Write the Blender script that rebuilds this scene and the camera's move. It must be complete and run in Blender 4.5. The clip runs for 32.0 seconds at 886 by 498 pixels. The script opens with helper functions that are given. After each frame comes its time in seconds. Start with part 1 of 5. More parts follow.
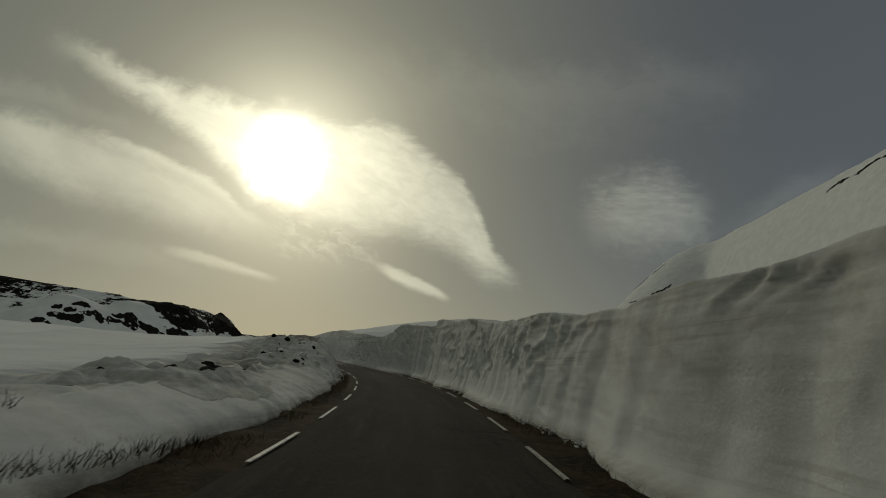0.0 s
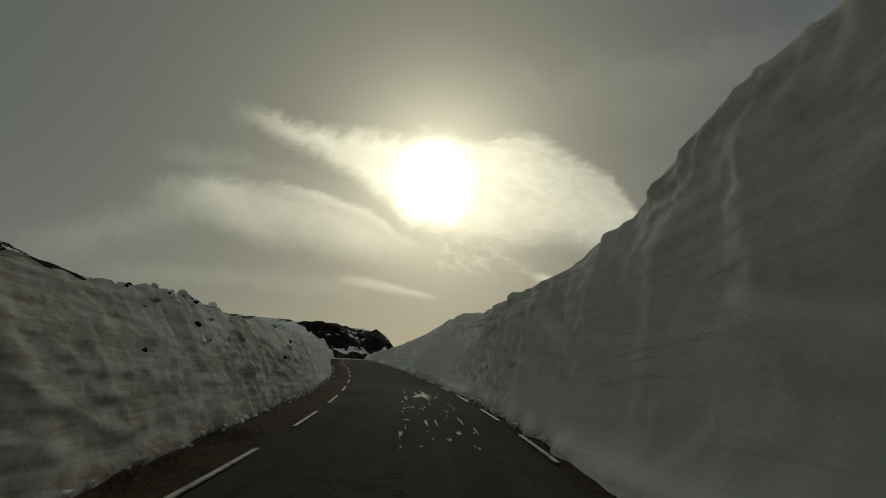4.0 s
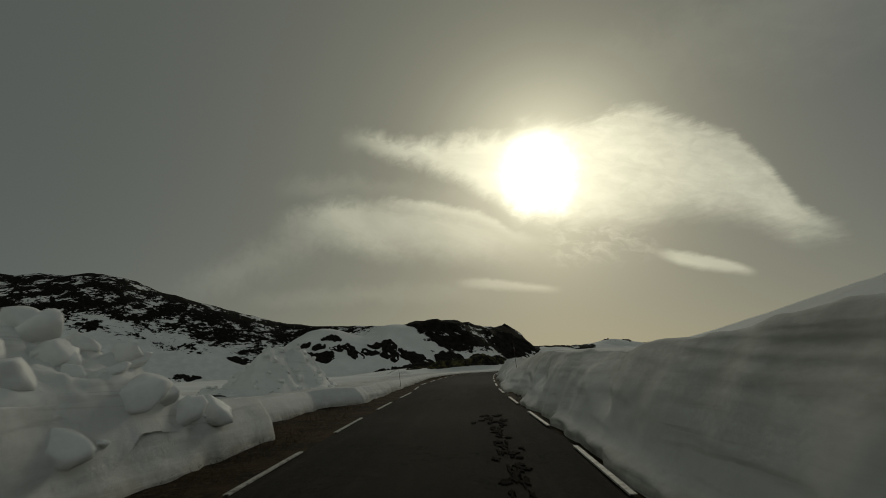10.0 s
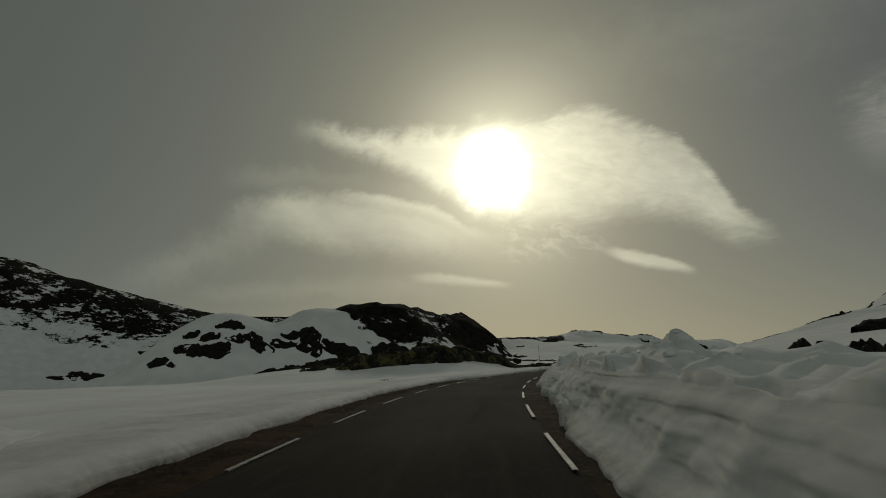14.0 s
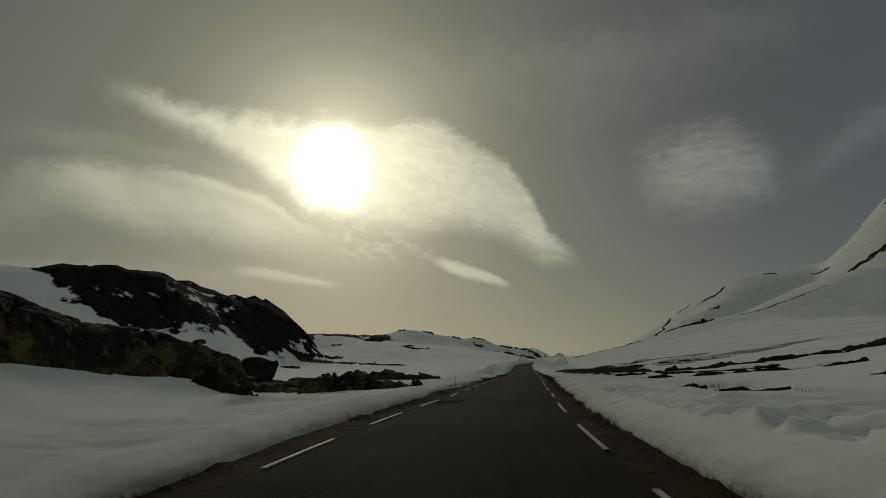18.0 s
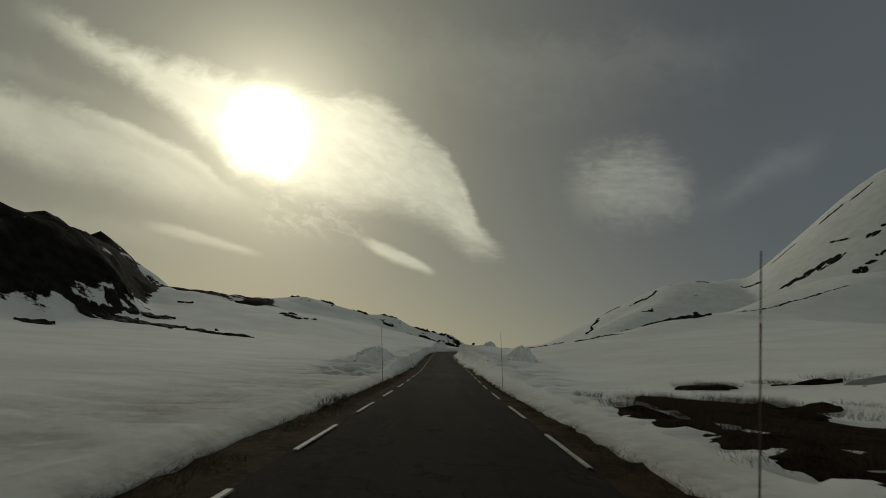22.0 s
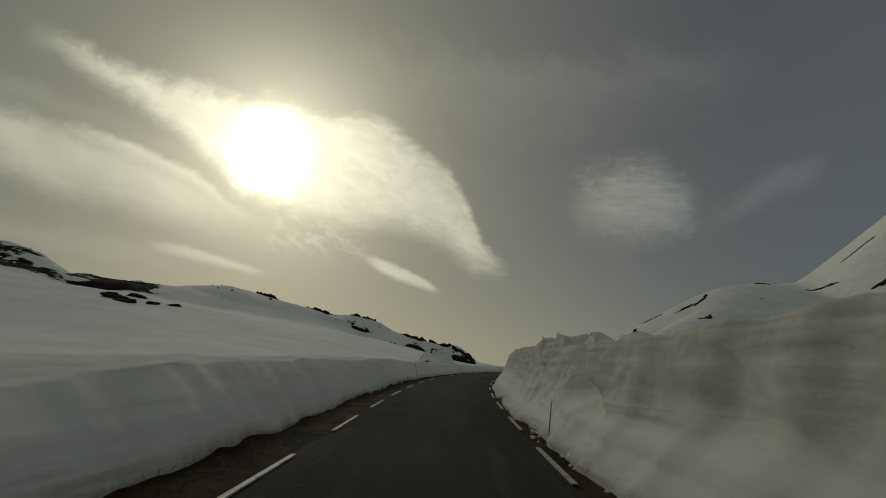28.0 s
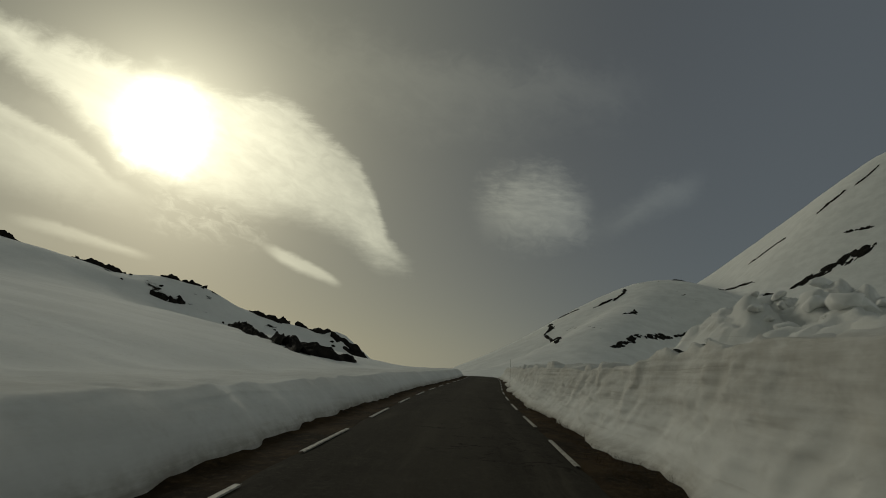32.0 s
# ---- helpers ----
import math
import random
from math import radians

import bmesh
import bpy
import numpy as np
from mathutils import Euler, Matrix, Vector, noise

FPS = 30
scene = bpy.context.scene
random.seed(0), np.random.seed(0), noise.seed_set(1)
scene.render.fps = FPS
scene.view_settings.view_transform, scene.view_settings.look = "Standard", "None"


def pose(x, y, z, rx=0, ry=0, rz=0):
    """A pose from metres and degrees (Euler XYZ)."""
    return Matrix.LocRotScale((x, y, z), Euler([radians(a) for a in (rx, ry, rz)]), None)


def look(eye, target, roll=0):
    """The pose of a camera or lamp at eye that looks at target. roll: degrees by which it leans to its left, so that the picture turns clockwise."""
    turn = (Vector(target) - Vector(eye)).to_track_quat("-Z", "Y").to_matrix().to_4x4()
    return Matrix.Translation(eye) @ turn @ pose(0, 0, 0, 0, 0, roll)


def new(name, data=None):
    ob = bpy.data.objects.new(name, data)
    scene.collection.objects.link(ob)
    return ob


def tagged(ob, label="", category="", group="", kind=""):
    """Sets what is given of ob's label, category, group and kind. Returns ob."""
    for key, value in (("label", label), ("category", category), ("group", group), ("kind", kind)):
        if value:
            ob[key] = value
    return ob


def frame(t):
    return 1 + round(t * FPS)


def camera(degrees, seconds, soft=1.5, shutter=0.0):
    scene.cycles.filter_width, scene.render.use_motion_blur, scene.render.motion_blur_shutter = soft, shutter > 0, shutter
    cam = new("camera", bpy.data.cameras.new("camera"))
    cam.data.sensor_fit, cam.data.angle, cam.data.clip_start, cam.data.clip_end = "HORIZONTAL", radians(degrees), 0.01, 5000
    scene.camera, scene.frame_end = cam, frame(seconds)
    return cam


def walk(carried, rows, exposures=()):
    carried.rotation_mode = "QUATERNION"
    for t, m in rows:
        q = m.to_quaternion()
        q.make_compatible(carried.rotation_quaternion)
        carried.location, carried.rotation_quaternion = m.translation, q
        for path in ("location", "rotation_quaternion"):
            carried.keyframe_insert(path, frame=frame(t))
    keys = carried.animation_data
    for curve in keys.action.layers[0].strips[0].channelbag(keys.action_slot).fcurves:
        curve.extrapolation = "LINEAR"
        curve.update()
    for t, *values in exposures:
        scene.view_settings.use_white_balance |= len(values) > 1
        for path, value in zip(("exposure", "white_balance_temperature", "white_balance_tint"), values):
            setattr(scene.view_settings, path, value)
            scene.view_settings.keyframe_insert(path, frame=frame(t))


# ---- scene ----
# ---------------------------------------------------------------- camera
cam = camera(80.0, 32.0, 0.9, 0.1)
ROWS = [
    (0, 0.00, 0.00, 1.50, 104.08, -3.73, 2.07), (0.5, -0.29, 5.72, 1.70, 103.73, -3.05, 3.56), (1, -0.72, 11.51, 1.91, 103.73, -3.13, 5.43),
    (1.5, -1.32, 17.36, 2.12, 103.85, -2.95, 6.83), (2, -2.09, 23.26, 2.33, 104.20, -3.53, 8.55), (2.5, -3.09, 29.22, 2.56, 104.19, -2.96, 9.96),
    (3, -4.34, 35.23, 2.80, 103.84, -2.64, 13.28), (3.5, -5.90, 41.27, 3.05, 104.18, -2.68, 16.41), (4, -7.79, 47.32, 3.32, 104.41, -1.76, 19.49),
    (4.5, -10.00, 53.36, 3.60, 104.44, -1.21, 22.23), (5, -12.48, 59.37, 3.90, 104.46, -0.73, 24.46), (5.5, -15.18, 65.36, 4.22, 104.49, -0.32, 26.22),
    (6, -18.09, 71.33, 4.57, 104.63, 0.04, 27.79), (6.5, -21.19, 77.28, 4.95, 104.97, 0.39, 29.45), (7, -24.47, 83.22, 5.36, 105.53, 0.72, 31.25),
    (7.5, -27.88, 89.16, 5.78, 105.92, 2.23, 32.01), (8, -31.39, 95.13, 6.22, 106.08, 3.13, 33.09), (8.5, -34.98, 101.13, 6.67, 105.32, 4.53, 33.31),
    (9, -38.65, 107.17, 7.11, 105.48, 4.04, 34.11), (9.5, -42.40, 113.24, 7.52, 105.42, 3.57, 33.97), (10, -46.17, 119.38, 7.89, 104.43, 3.10, 33.55),
    (10.5, -49.93, 125.59, 8.23, 104.30, 2.47, 32.83), (11, -53.65, 131.83, 8.56, 103.69, 2.06, 32.31), (11.5, -57.29, 138.12, 8.86, 103.91, 4.52, 31.97),
    (12, -60.87, 144.47, 9.16, 104.44, 5.32, 31.72), (12.5, -64.40, 150.85, 9.43, 104.29, 4.07, 31.06), (13, -67.88, 157.27, 9.70, 103.94, 3.56, 30.51),
    (13.5, -71.30, 163.74, 9.95, 103.69, 3.48, 29.60), (14, -74.60, 170.27, 10.19, 103.56, 3.37, 28.45), (14.5, -77.76, 176.89, 10.42, 103.56, 3.22, 27.02),
    (15, -80.73, 183.61, 10.63, 103.53, 3.03, 25.18), (15.5, -83.46, 190.44, 10.82, 103.36, 2.81, 22.80), (16, -85.89, 197.39, 10.98, 103.00, 2.56, 19.84),
    (16.5, -88.01, 204.45, 11.11, 102.84, 2.56, 17.33), (17, -89.82, 211.61, 11.22, 102.15, 0.75, 14.65), (17.5, -91.31, 218.85, 11.32, 102.12, 1.37, 12.02),
    (18, -92.48, 226.16, 11.43, 102.90, 1.95, 9.51), (18.5, -93.34, 233.52, 11.55, 103.08, -0.32, 6.77), (19, -93.90, 240.93, 11.64, 102.25, -2.92, 3.79),
    (19.5, -94.20, 248.35, 11.71, 102.10, -4.48, 1.64), (20, -94.29, 255.80, 11.76, 102.26, -4.86, 0.17), (20.5, -94.25, 263.25, 11.79, 101.87, -2.69, -0.16),
    (21, -94.15, 270.70, 11.81, 102.07, -1.43, -0.30), (21.5, -94.05, 278.16, 11.82, 102.18, -2.05, 0.05), (22, -94.01, 285.63, 11.83, 101.35, -3.06, 0.59),
    (22.5, -94.01, 293.10, 11.82, 101.46, -3.01, 0.89), (23, -94.05, 300.57, 11.81, 101.64, -3.01, 0.95), (23.5, -94.08, 308.05, 11.80, 101.83, -1.64, 1.05),
    (24, -94.10, 315.53, 11.81, 101.60, -1.43, 1.03), (24.5, -94.11, 323.01, 11.84, 102.25, -1.22, 1.17), (25, -94.14, 330.50, 11.90, 102.37, -0.27, 1.17),
    (25.5, -94.21, 337.99, 11.99, 102.51, -3.19, 1.28), (26, -94.33, 345.49, 12.11, 102.77, -4.17, 1.36), (26.5, -94.46, 352.99, 12.25, 103.09, -3.43, 1.43),
    (27, -94.57, 360.50, 12.41, 103.36, -2.26, 1.43), (27.5, -94.66, 368.00, 12.59, 103.42, -1.98, 1.30), (28, -94.73, 375.52, 12.79, 103.25, -2.80, 1.02),
    (28.5, -94.77, 383.04, 12.99, 103.40, -1.38, 1.11), (29, -94.73, 390.56, 13.18, 103.21, -1.29, 0.52), (29.5, -94.59, 398.08, 13.38, 103.12, -2.28, -0.61),
    (30, -94.25, 405.61, 13.58, 103.44, -1.82, -2.58), (30.5, -93.66, 413.12, 13.79, 103.97, -2.51, -4.72), (31, -92.81, 420.61, 13.99, 103.62, -1.74, -6.83),
    (31.5, -91.73, 428.07, 14.20, 102.94, -2.84, -8.46), (32, -90.48, 435.52, 14.38, 103.38, -3.53, -9.73),
]
walk(cam, [(t, pose(x, y, z, rx, ry, rz)) for t, x, y, z, rx, ry, rz in ROWS], [(0.0, 0.0), (5.0, -0.03), (8.0, -0.12), (14.0, -0.14), (16.0, -0.22), (17.0, -0.43), (18.0, -0.18), (19.0, -0.17), (20.0, -0.17), (21.5, -0.05), (32.0, -0.02)])

# ---------------------------------------------------------------- light: a low sun behind thin cloud
SUN_AZ, SUN_EL = radians(-20.6), radians(22.0)      # azimuth clockwise from +y
SUN_DIR = Vector((math.sin(SUN_AZ) * math.cos(SUN_EL), math.cos(SUN_AZ) * math.cos(SUN_EL), math.sin(SUN_EL)))
sun_data = bpy.data.lights.new("sun", "SUN")
sun_data.energy, sun_data.angle, sun_data.color = 0.62, radians(10), (1.0, 0.95, 0.78)
sun = new("sun", sun_data)
sun.matrix_world = look((0, 0, 200), Vector((0, 0, 200)) - SUN_DIR)


class Nodes:
    """Short ways to write node trees."""

    def __init__(self, tree):
        self.tree, self.links = tree, tree.links

    def put(self, kind):
        return self.tree.nodes.new(kind)

    def mixer(self, blend="MIX", kind="RGBA"):
        n = self.put("ShaderNodeMix")
        n.data_type, n.blend_type = kind, blend
        return n

    def feed(self, socket, value):
        if isinstance(value, bpy.types.NodeSocket):
            self.links.new(value, socket)
        elif isinstance(value, (tuple, list)) and len(value) == 3 and socket.type == "RGBA":
            socket.default_value = (*value, 1)
        else:
            socket.default_value = value

    def math(self, op, a, b=0.0, c=0.0, clamp=False):
        n = self.put("ShaderNodeMath")
        n.operation, n.use_clamp = op, clamp
        for s, v in zip(n.inputs, (a, b, c)):
            self.feed(s, v)
        return n.outputs[0]

    def add(self, a, b): return self.math("ADD", a, b)
    def sub(self, a, b): return self.math("SUBTRACT", a, b)
    def mul(self, a, b): return self.math("MULTIPLY", a, b)
    def div(self, a, b): return self.math("DIVIDE", a, b)
    def ramp(self, v, lo, hi, a=0.0, b=1.0, kind="SMOOTHSTEP"):
        n = self.put("ShaderNodeMapRange")
        n.interpolation_type = kind
        for s, x in zip(n.inputs, (v, lo, hi, a, b)):
            self.feed(s, x)
        return n.outputs[0]

    def dot(self, a, b):
        n = self.put("ShaderNodeVectorMath")
        n.operation = "DOT_PRODUCT"
        self.feed(n.inputs[0], a), self.feed(n.inputs[1], b)
        return n.outputs["Value"]

    def vec(self, x, y, z=0.0):
        n = self.put("ShaderNodeCombineXYZ")
        for s, v in zip(n.inputs, (x, y, z)):
            self.feed(s, v)
        return n.outputs[0]

    def scale(self, v, by):
        n = self.put("ShaderNodeVectorMath")
        n.operation = "MULTIPLY"
        self.feed(n.inputs[0], v), self.feed(n.inputs[1], by)
        return n.outputs[0]

    def noise(self, v, scale, detail=4.0, rough=0.55, warp=0.0):
        n = self.put("ShaderNodeTexNoise")
        self.feed(n.inputs["Vector"], v)
        for k, x in (("Scale", scale), ("Detail", detail), ("Roughness", rough), ("Distortion", warp)):
            n.inputs[k].default_value = x
        return n.outputs[0]

    def mix(self, f, a, b):
        n = self.mixer()
        self.feed(n.inputs[0], f), self.feed(n.inputs[6], a), self.feed(n.inputs[7], b)
        return n.outputs[2]

    def fade(self, f, a, b):
        n = self.mixer("MIX", "FLOAT")
        self.feed(n.inputs[0], f), self.feed(n.inputs[2], a), self.feed(n.inputs[3], b)
        return n.outputs[0]


def build_sky():
    world = bpy.data.worlds.new("world")
    scene.world = world
    world.use_nodes = True
    t = world.node_tree
    t.nodes.clear()
    N = Nodes(t)
    way = N.put("ShaderNodeTexCoord").outputs["Generated"]
    sky = N.put("ShaderNodeTexSky")
    sky.sky_type, sky.sun_disc, sky.sun_elevation, sky.sun_rotation, sky.dust_density = "NISHITA", False, SUN_EL, SUN_AZ, 2.0
    # flat coordinates on a plane square to the valley's line: x to the right, y down, 1 at 45 degrees
    ahead = N.math("MAXIMUM", N.dot(way, (0.0, 0.9779, 0.2091)), 0.04)
    x = N.div(N.dot(way, (0.9997, -0.0053, 0.0249)), ahead)
    y = N.div(N.dot(way, (0.0254, 0.2091, -0.9776)), ahead)
    flat = N.vec(x, y)
    up = N.dot(way, (0, 0, 1))
    near = N.dot(way, tuple(SUN_DIR))
    off = N.math("ARCCOSINE", N.math("MINIMUM", near, 0.99999))       # angle from the sun
    front = N.ramp(N.dot(way, (0.0, 0.9779, 0.2091)), 0.05, 0.3)

    # degrees-like units on that plane, 934.3 to one, counted from a corner above and left of the sun
    X, Y = N.add(N.mul(x, 934.3), 784.0), N.add(N.mul(y, 934.3), 441.0)
    billow = N.sub(N.noise(N.vec(N.mul(X, 0.011), N.mul(Y, 0.011)), 1.0, 3.0, 0.5), 0.5)
    curl = N.sub(N.noise(N.vec(N.mul(X, 0.028), N.mul(Y, 0.040)), 1.0, 4.0, 0.62, 0.8), 0.5)
    turn = 0.42
    along = N.add(N.mul(X, math.cos(turn)), N.mul(Y, math.sin(turn)))
    cross = N.sub(N.mul(Y, math.cos(turn)), N.mul(X, math.sin(turn)))
    feather = N.sub(N.noise(N.vec(N.mul(X, 0.022), N.mul(Y, 0.10)), 1.0, 5.0, 0.65), 0.5)
    fibres = N.noise(N.vec(N.mul(along, 0.0045), N.mul(cross, 0.022)), 1.0, 6.0, 0.62, 0.7)
    mottle = N.noise(N.vec(N.mul(along, 0.032), N.mul(cross, 0.060)), 1.0, 5.0, 0.6, 0.6)

    def course(points):
        """A line from left to right through the points, as a height for each X."""
        v, last = N.add(N.mul(X, (points[1][1] - points[0][1]) / (points[1][0] - points[0][0])), points[0][1] - points[0][0] * (points[1][1] - points[0][1]) / (points[1][0] - points[0][0])), (points[1][1] - points[0][1]) / (points[1][0] - points[0][0])
        for (ax, ay), (bx, by) in zip(points[1:], points[2:]):
            k = (by - ay) / (bx - ax)
            v, last = N.add(v, N.mul(N.math("MAXIMUM", N.sub(X, ax), 0.0), k - last)), k
        return v

    def band(top, bottom, soft_top, soft_bottom, start, end, rag=18.0, fine=14.0, teeth=0.0, wide=60.0):
        """Cloud between two courses, with ragged edges, fading out at both ends."""
        stir = N.add(N.mul(billow, rag * 2), N.add(N.mul(curl, fine * 2), N.mul(feather, teeth * 2)))
        over = N.sub(N.add(Y, stir), course(top))
        under = N.sub(course(bottom), N.add(Y, N.mul(stir, 0.8)))
        v = N.mul(N.ramp(over, -0.25 * soft_top, soft_top), N.ramp(under, -0.25 * soft_bottom, soft_bottom))
        ends = N.mul(N.ramp(N.add(X, stir), start, start + wide), N.ramp(N.add(X, stir), end, end - 0.6 * wide))
        return N.mul(v, ends)

    wing_top = ((330, 150), (450, 168), (540, 182), (610, 176), (655, 190), (720, 236), (770, 282), (802, 338), (828, 400), (850, 430), (885, 452))
    wing_bottom = ((330, 330), (450, 350), (520, 372), (600, 394), (690, 396), (760, 428), (815, 468), (885, 478))
    limb_top = ((-200, -60), (40, 18), (100, 52), (160, 82), (220, 102), (320, 126), (400, 152), (480, 178))
    limb_bottom = ((-200, 20), (40, 84), (110, 124), (200, 180), (270, 222), (330, 278), (400, 330), (480, 350))
    crest = ((-420, 150), (-200, 150), (-60, 158), (30, 186), (100, 206), (200, 238), (300, 284), (370, 336), (440, 378), (520, 400))
    crest_low = tuple((cx, cy + 28) for cx, cy in crest)
    floor_of = ((-420, 215), (-200, 240), (-60, 300), (30, 338), (100, 352), (200, 376), (300, 402), (400, 414), (520, 410))
    shapes = [  # brightness, cloud
        (0.22, N.mul(band(wing_top, wing_bottom, 26, 54, 380, 888, 11, 10, 19), N.fade(0.30, 1.0, N.ramp(mottle, 0.25, 0.72)))),
        (0.06, band(wing_top, wing_bottom, 90, 70, 330, 860, 10, 14, 4)),
        (0.31, band(limb_top, limb_bottom, 46, 44, -40, 520, 18, 20, 8, 210)),
        (0.21, band(crest, crest_low, 14, 34, 20, 450, 10, 7, 4, 190)),
        (0.18, band(crest, floor_of, 46, 74, -330, 480, 16, 15, 6, 330)),
        (0.06, band(((-300, 40), (0, 120), (200, 200), (400, 300)), ((-300, 110), (0, 180), (200, 250), (400, 330)), 50, 50, -300, 380, 30, 20, 4, 200)),
        (0.12, band(((200, 408), (300, 424), (440, 462)), ((200, 428), (300, 450), (440, 478)), 9, 12, 205, 455, 6, 4, 2, 90)),
        (0.20, band(((600, 428), (640, 436), (690, 454), (755, 490)), ((600, 440), (650, 468), (700, 488), (755, 504)), 8, 12, 606, 758, 5, 4, 3, 44)),
        (0.12, N.mul(band(((410, 335), (520, 356), (640, 410)), ((410, 430), (520, 446), (640, 448)), 30, 40, 410, 640, 14, 16, 4), N.ramp(mottle, 0.40, 0.72))),
        (0.13, N.mul(band(((955, 330), (1000, 262), (1060, 240), (1130, 240), (1200, 300), (1240, 370)), ((955, 350), (1000, 404), (1060, 420), (1130, 404), (1240, 380)), 90, 80, 940, 1240, 34, 34, 22, 120), N.fade(0.35, 1.0, N.ramp(feather, -0.25, 0.25)))),
        (0.035, band(((1180, 360), (1320, 268), (1440, 210)), ((1180, 420), (1320, 340), (1440, 290)), 40, 40, 1190, 1440, 22, 16, 8, 110)),
        (0.05, band(((-900, 230), (-500, 210), (-100, 170)), ((-900, 330), (-500, 330), (-100, 300)), 80, 90, -900, 60, 40, 30, 0, 400)),
        (0.045, band(((-500, 330), (0, 380), (300, 430)), ((-500, 370), (0, 430), (300, 480)), 40, 40, -500, 330, 26, 12, 0, 200)),
        (0.03, band(((500, 20), (900, 60), (1300, 40)), ((500, 160), (900, 230), (1300, 160)), 90, 110, 480, 1350, 60, 40, 0, 260)),
    ]
    cloud = 0.0
    for strength, shape in shapes:
        cloud = N.add(cloud, N.mul(shape, strength))
    cloud = N.mul(N.mul(cloud, N.fade(0.5, 1.0, N.mul(fibres, 1.9))), front)

    # veil between the clouds: darker and bluer away from the sun, paler towards the horizon
    halo = N.math("POWER", 2.71828, N.mul(off, -3.9))
    core = N.math("POWER", 2.71828, N.mul(N.mul(off, off), -48.0))
    sx, sy = N.sub(X, 446.0), N.sub(Y, 246.0)
    sa, sb = N.add(N.mul(sx, 0.94), N.mul(sy, 0.34)), N.sub(N.mul(sy, 0.94), N.mul(sx, 0.34))
    round_sun = N.math("SQRT", N.add(N.mul(N.mul(sa, sa), 1.18), N.mul(N.mul(sb, sb), 0.86)))
    round_sun = N.add(round_sun, N.add(N.mul(billow, 64.0), N.mul(curl, 34.0)))
    disc = N.mul(N.math("POWER", N.ramp(round_sun, 120.0, 14.0), 1.9), front)
    low = N.math("POWER", 2.71828, N.mul(N.math("ABSOLUTE", up), -7.0))
    east = N.ramp(N.dot(way, (1, 0, 0)), -0.35, 0.45)
    veil = N.mix(halo, N.mix(N.ramp(N.dot(way, (1, 0, 0)), 0.30, 0.75), N.mix(east, (0.080, 0.089, 0.079), (0.050, 0.058, 0.067)), (0.073, 0.085, 0.094)), (0.40, 0.385, 0.255))
    veil = N.mix(N.mul(low, N.ramp(near, -0.2, 0.95, 0.3, 0.75)), veil, N.mix(N.ramp(near, 0.55, 0.97), (0.15, 0.178, 0.168), (0.35, 0.345, 0.24)))
    rear_fill = N.ramp(N.dot(way, (0.64, -0.77, 0)), 0.05, 0.7, 1.0, 3.0)       # unseen sky behind right raised threefold, added to brighten the banks
    veil = N.mix(1.0, (0, 0, 0), N.scale(veil, N.vec(N.math("POWER", rear_fill, 1.06), rear_fill, N.math("POWER", rear_fill, 0.85))))
    cloud_colour = N.mix(N.ramp(near, 0.5, 0.97), (0.76, 0.84, 0.77), N.mix(N.ramp(near, 0.95, 0.998), (1.30, 1.28, 0.95), (1.48, 1.45, 1.08)))
    add = N.mixer("ADD")
    add.inputs[0].default_value = 1
    N.feed(add.inputs[6], veil)
    N.feed(add.inputs[7], N.mix(cloud, (0, 0, 0), cloud_colour))
    glow = N.mixer("ADD")
    glow.inputs[0].default_value = 1
    N.feed(glow.inputs[6], add.outputs[2])
    N.feed(glow.inputs[7], N.mix(N.add(N.mul(core, 0.052), N.mul(disc, 0.19)), (0, 0, 0), (8.6, 8.4, 6.2)))
    blend = N.mixer("ADD")
    blend.inputs[0].default_value = 0.004
    N.feed(blend.inputs[6], glow.outputs[2])
    N.feed(blend.inputs[7], sky.outputs[0])
    bg = N.put("ShaderNodeBackground")
    N.feed(bg.inputs["Color"], blend.outputs[2])
    bg.inputs["Strength"].default_value = 1.0
    out = N.put("ShaderNodeOutputWorld")
    t.links.new(bg.outputs[0], out.inputs[0])


build_sky()


# ---------------------------------------------------------------- materials
def material(name):
    m = bpy.data.materials.new(name)
    m.use_nodes = True
    t = m.node_tree
    t.nodes.clear()
    N = Nodes(t)
    b = N.put("ShaderNodeBsdfPrincipled")
    o = N.put("ShaderNodeOutputMaterial")
    t.links.new(b.outputs[0], o.inputs[0])
    return m, N, b


def bump(N, b, height, strength, distance):
    n = N.put("ShaderNodeBump")
    n.inputs["Strength"].default_value, n.inputs["Distance"].default_value = strength, distance
    N.feed(n.inputs["Height"], height)
    N.links.new(n.outputs[0], b.inputs["Normal"])


def place(N):
    return N.put("ShaderNodeNewGeometry").outputs["Position"]


def attr(N, name):
    n = N.put("ShaderNodeAttribute")
    n.attribute_name = name
    return n.outputs["Fac"]


def rock_colour(N, p):
    """Dark gneiss with lichen and paler faces."""
    base = N.mix(N.ramp(N.noise(p, 0.35, 6, 0.6), 0.3, 0.75), (0.005, 0.0045, 0.004), (0.024, 0.021, 0.017))
    base = N.mix(N.ramp(N.noise(p, 1.7, 5, 0.6), 0.55, 0.75, 0, 0.35), base, (0.040, 0.036, 0.029))
    return N.mix(N.ramp(N.noise(p, 6.0, 4, 0.7), 0.4, 0.8, 0, 0.5), base, (0.02, 0.018, 0.016))


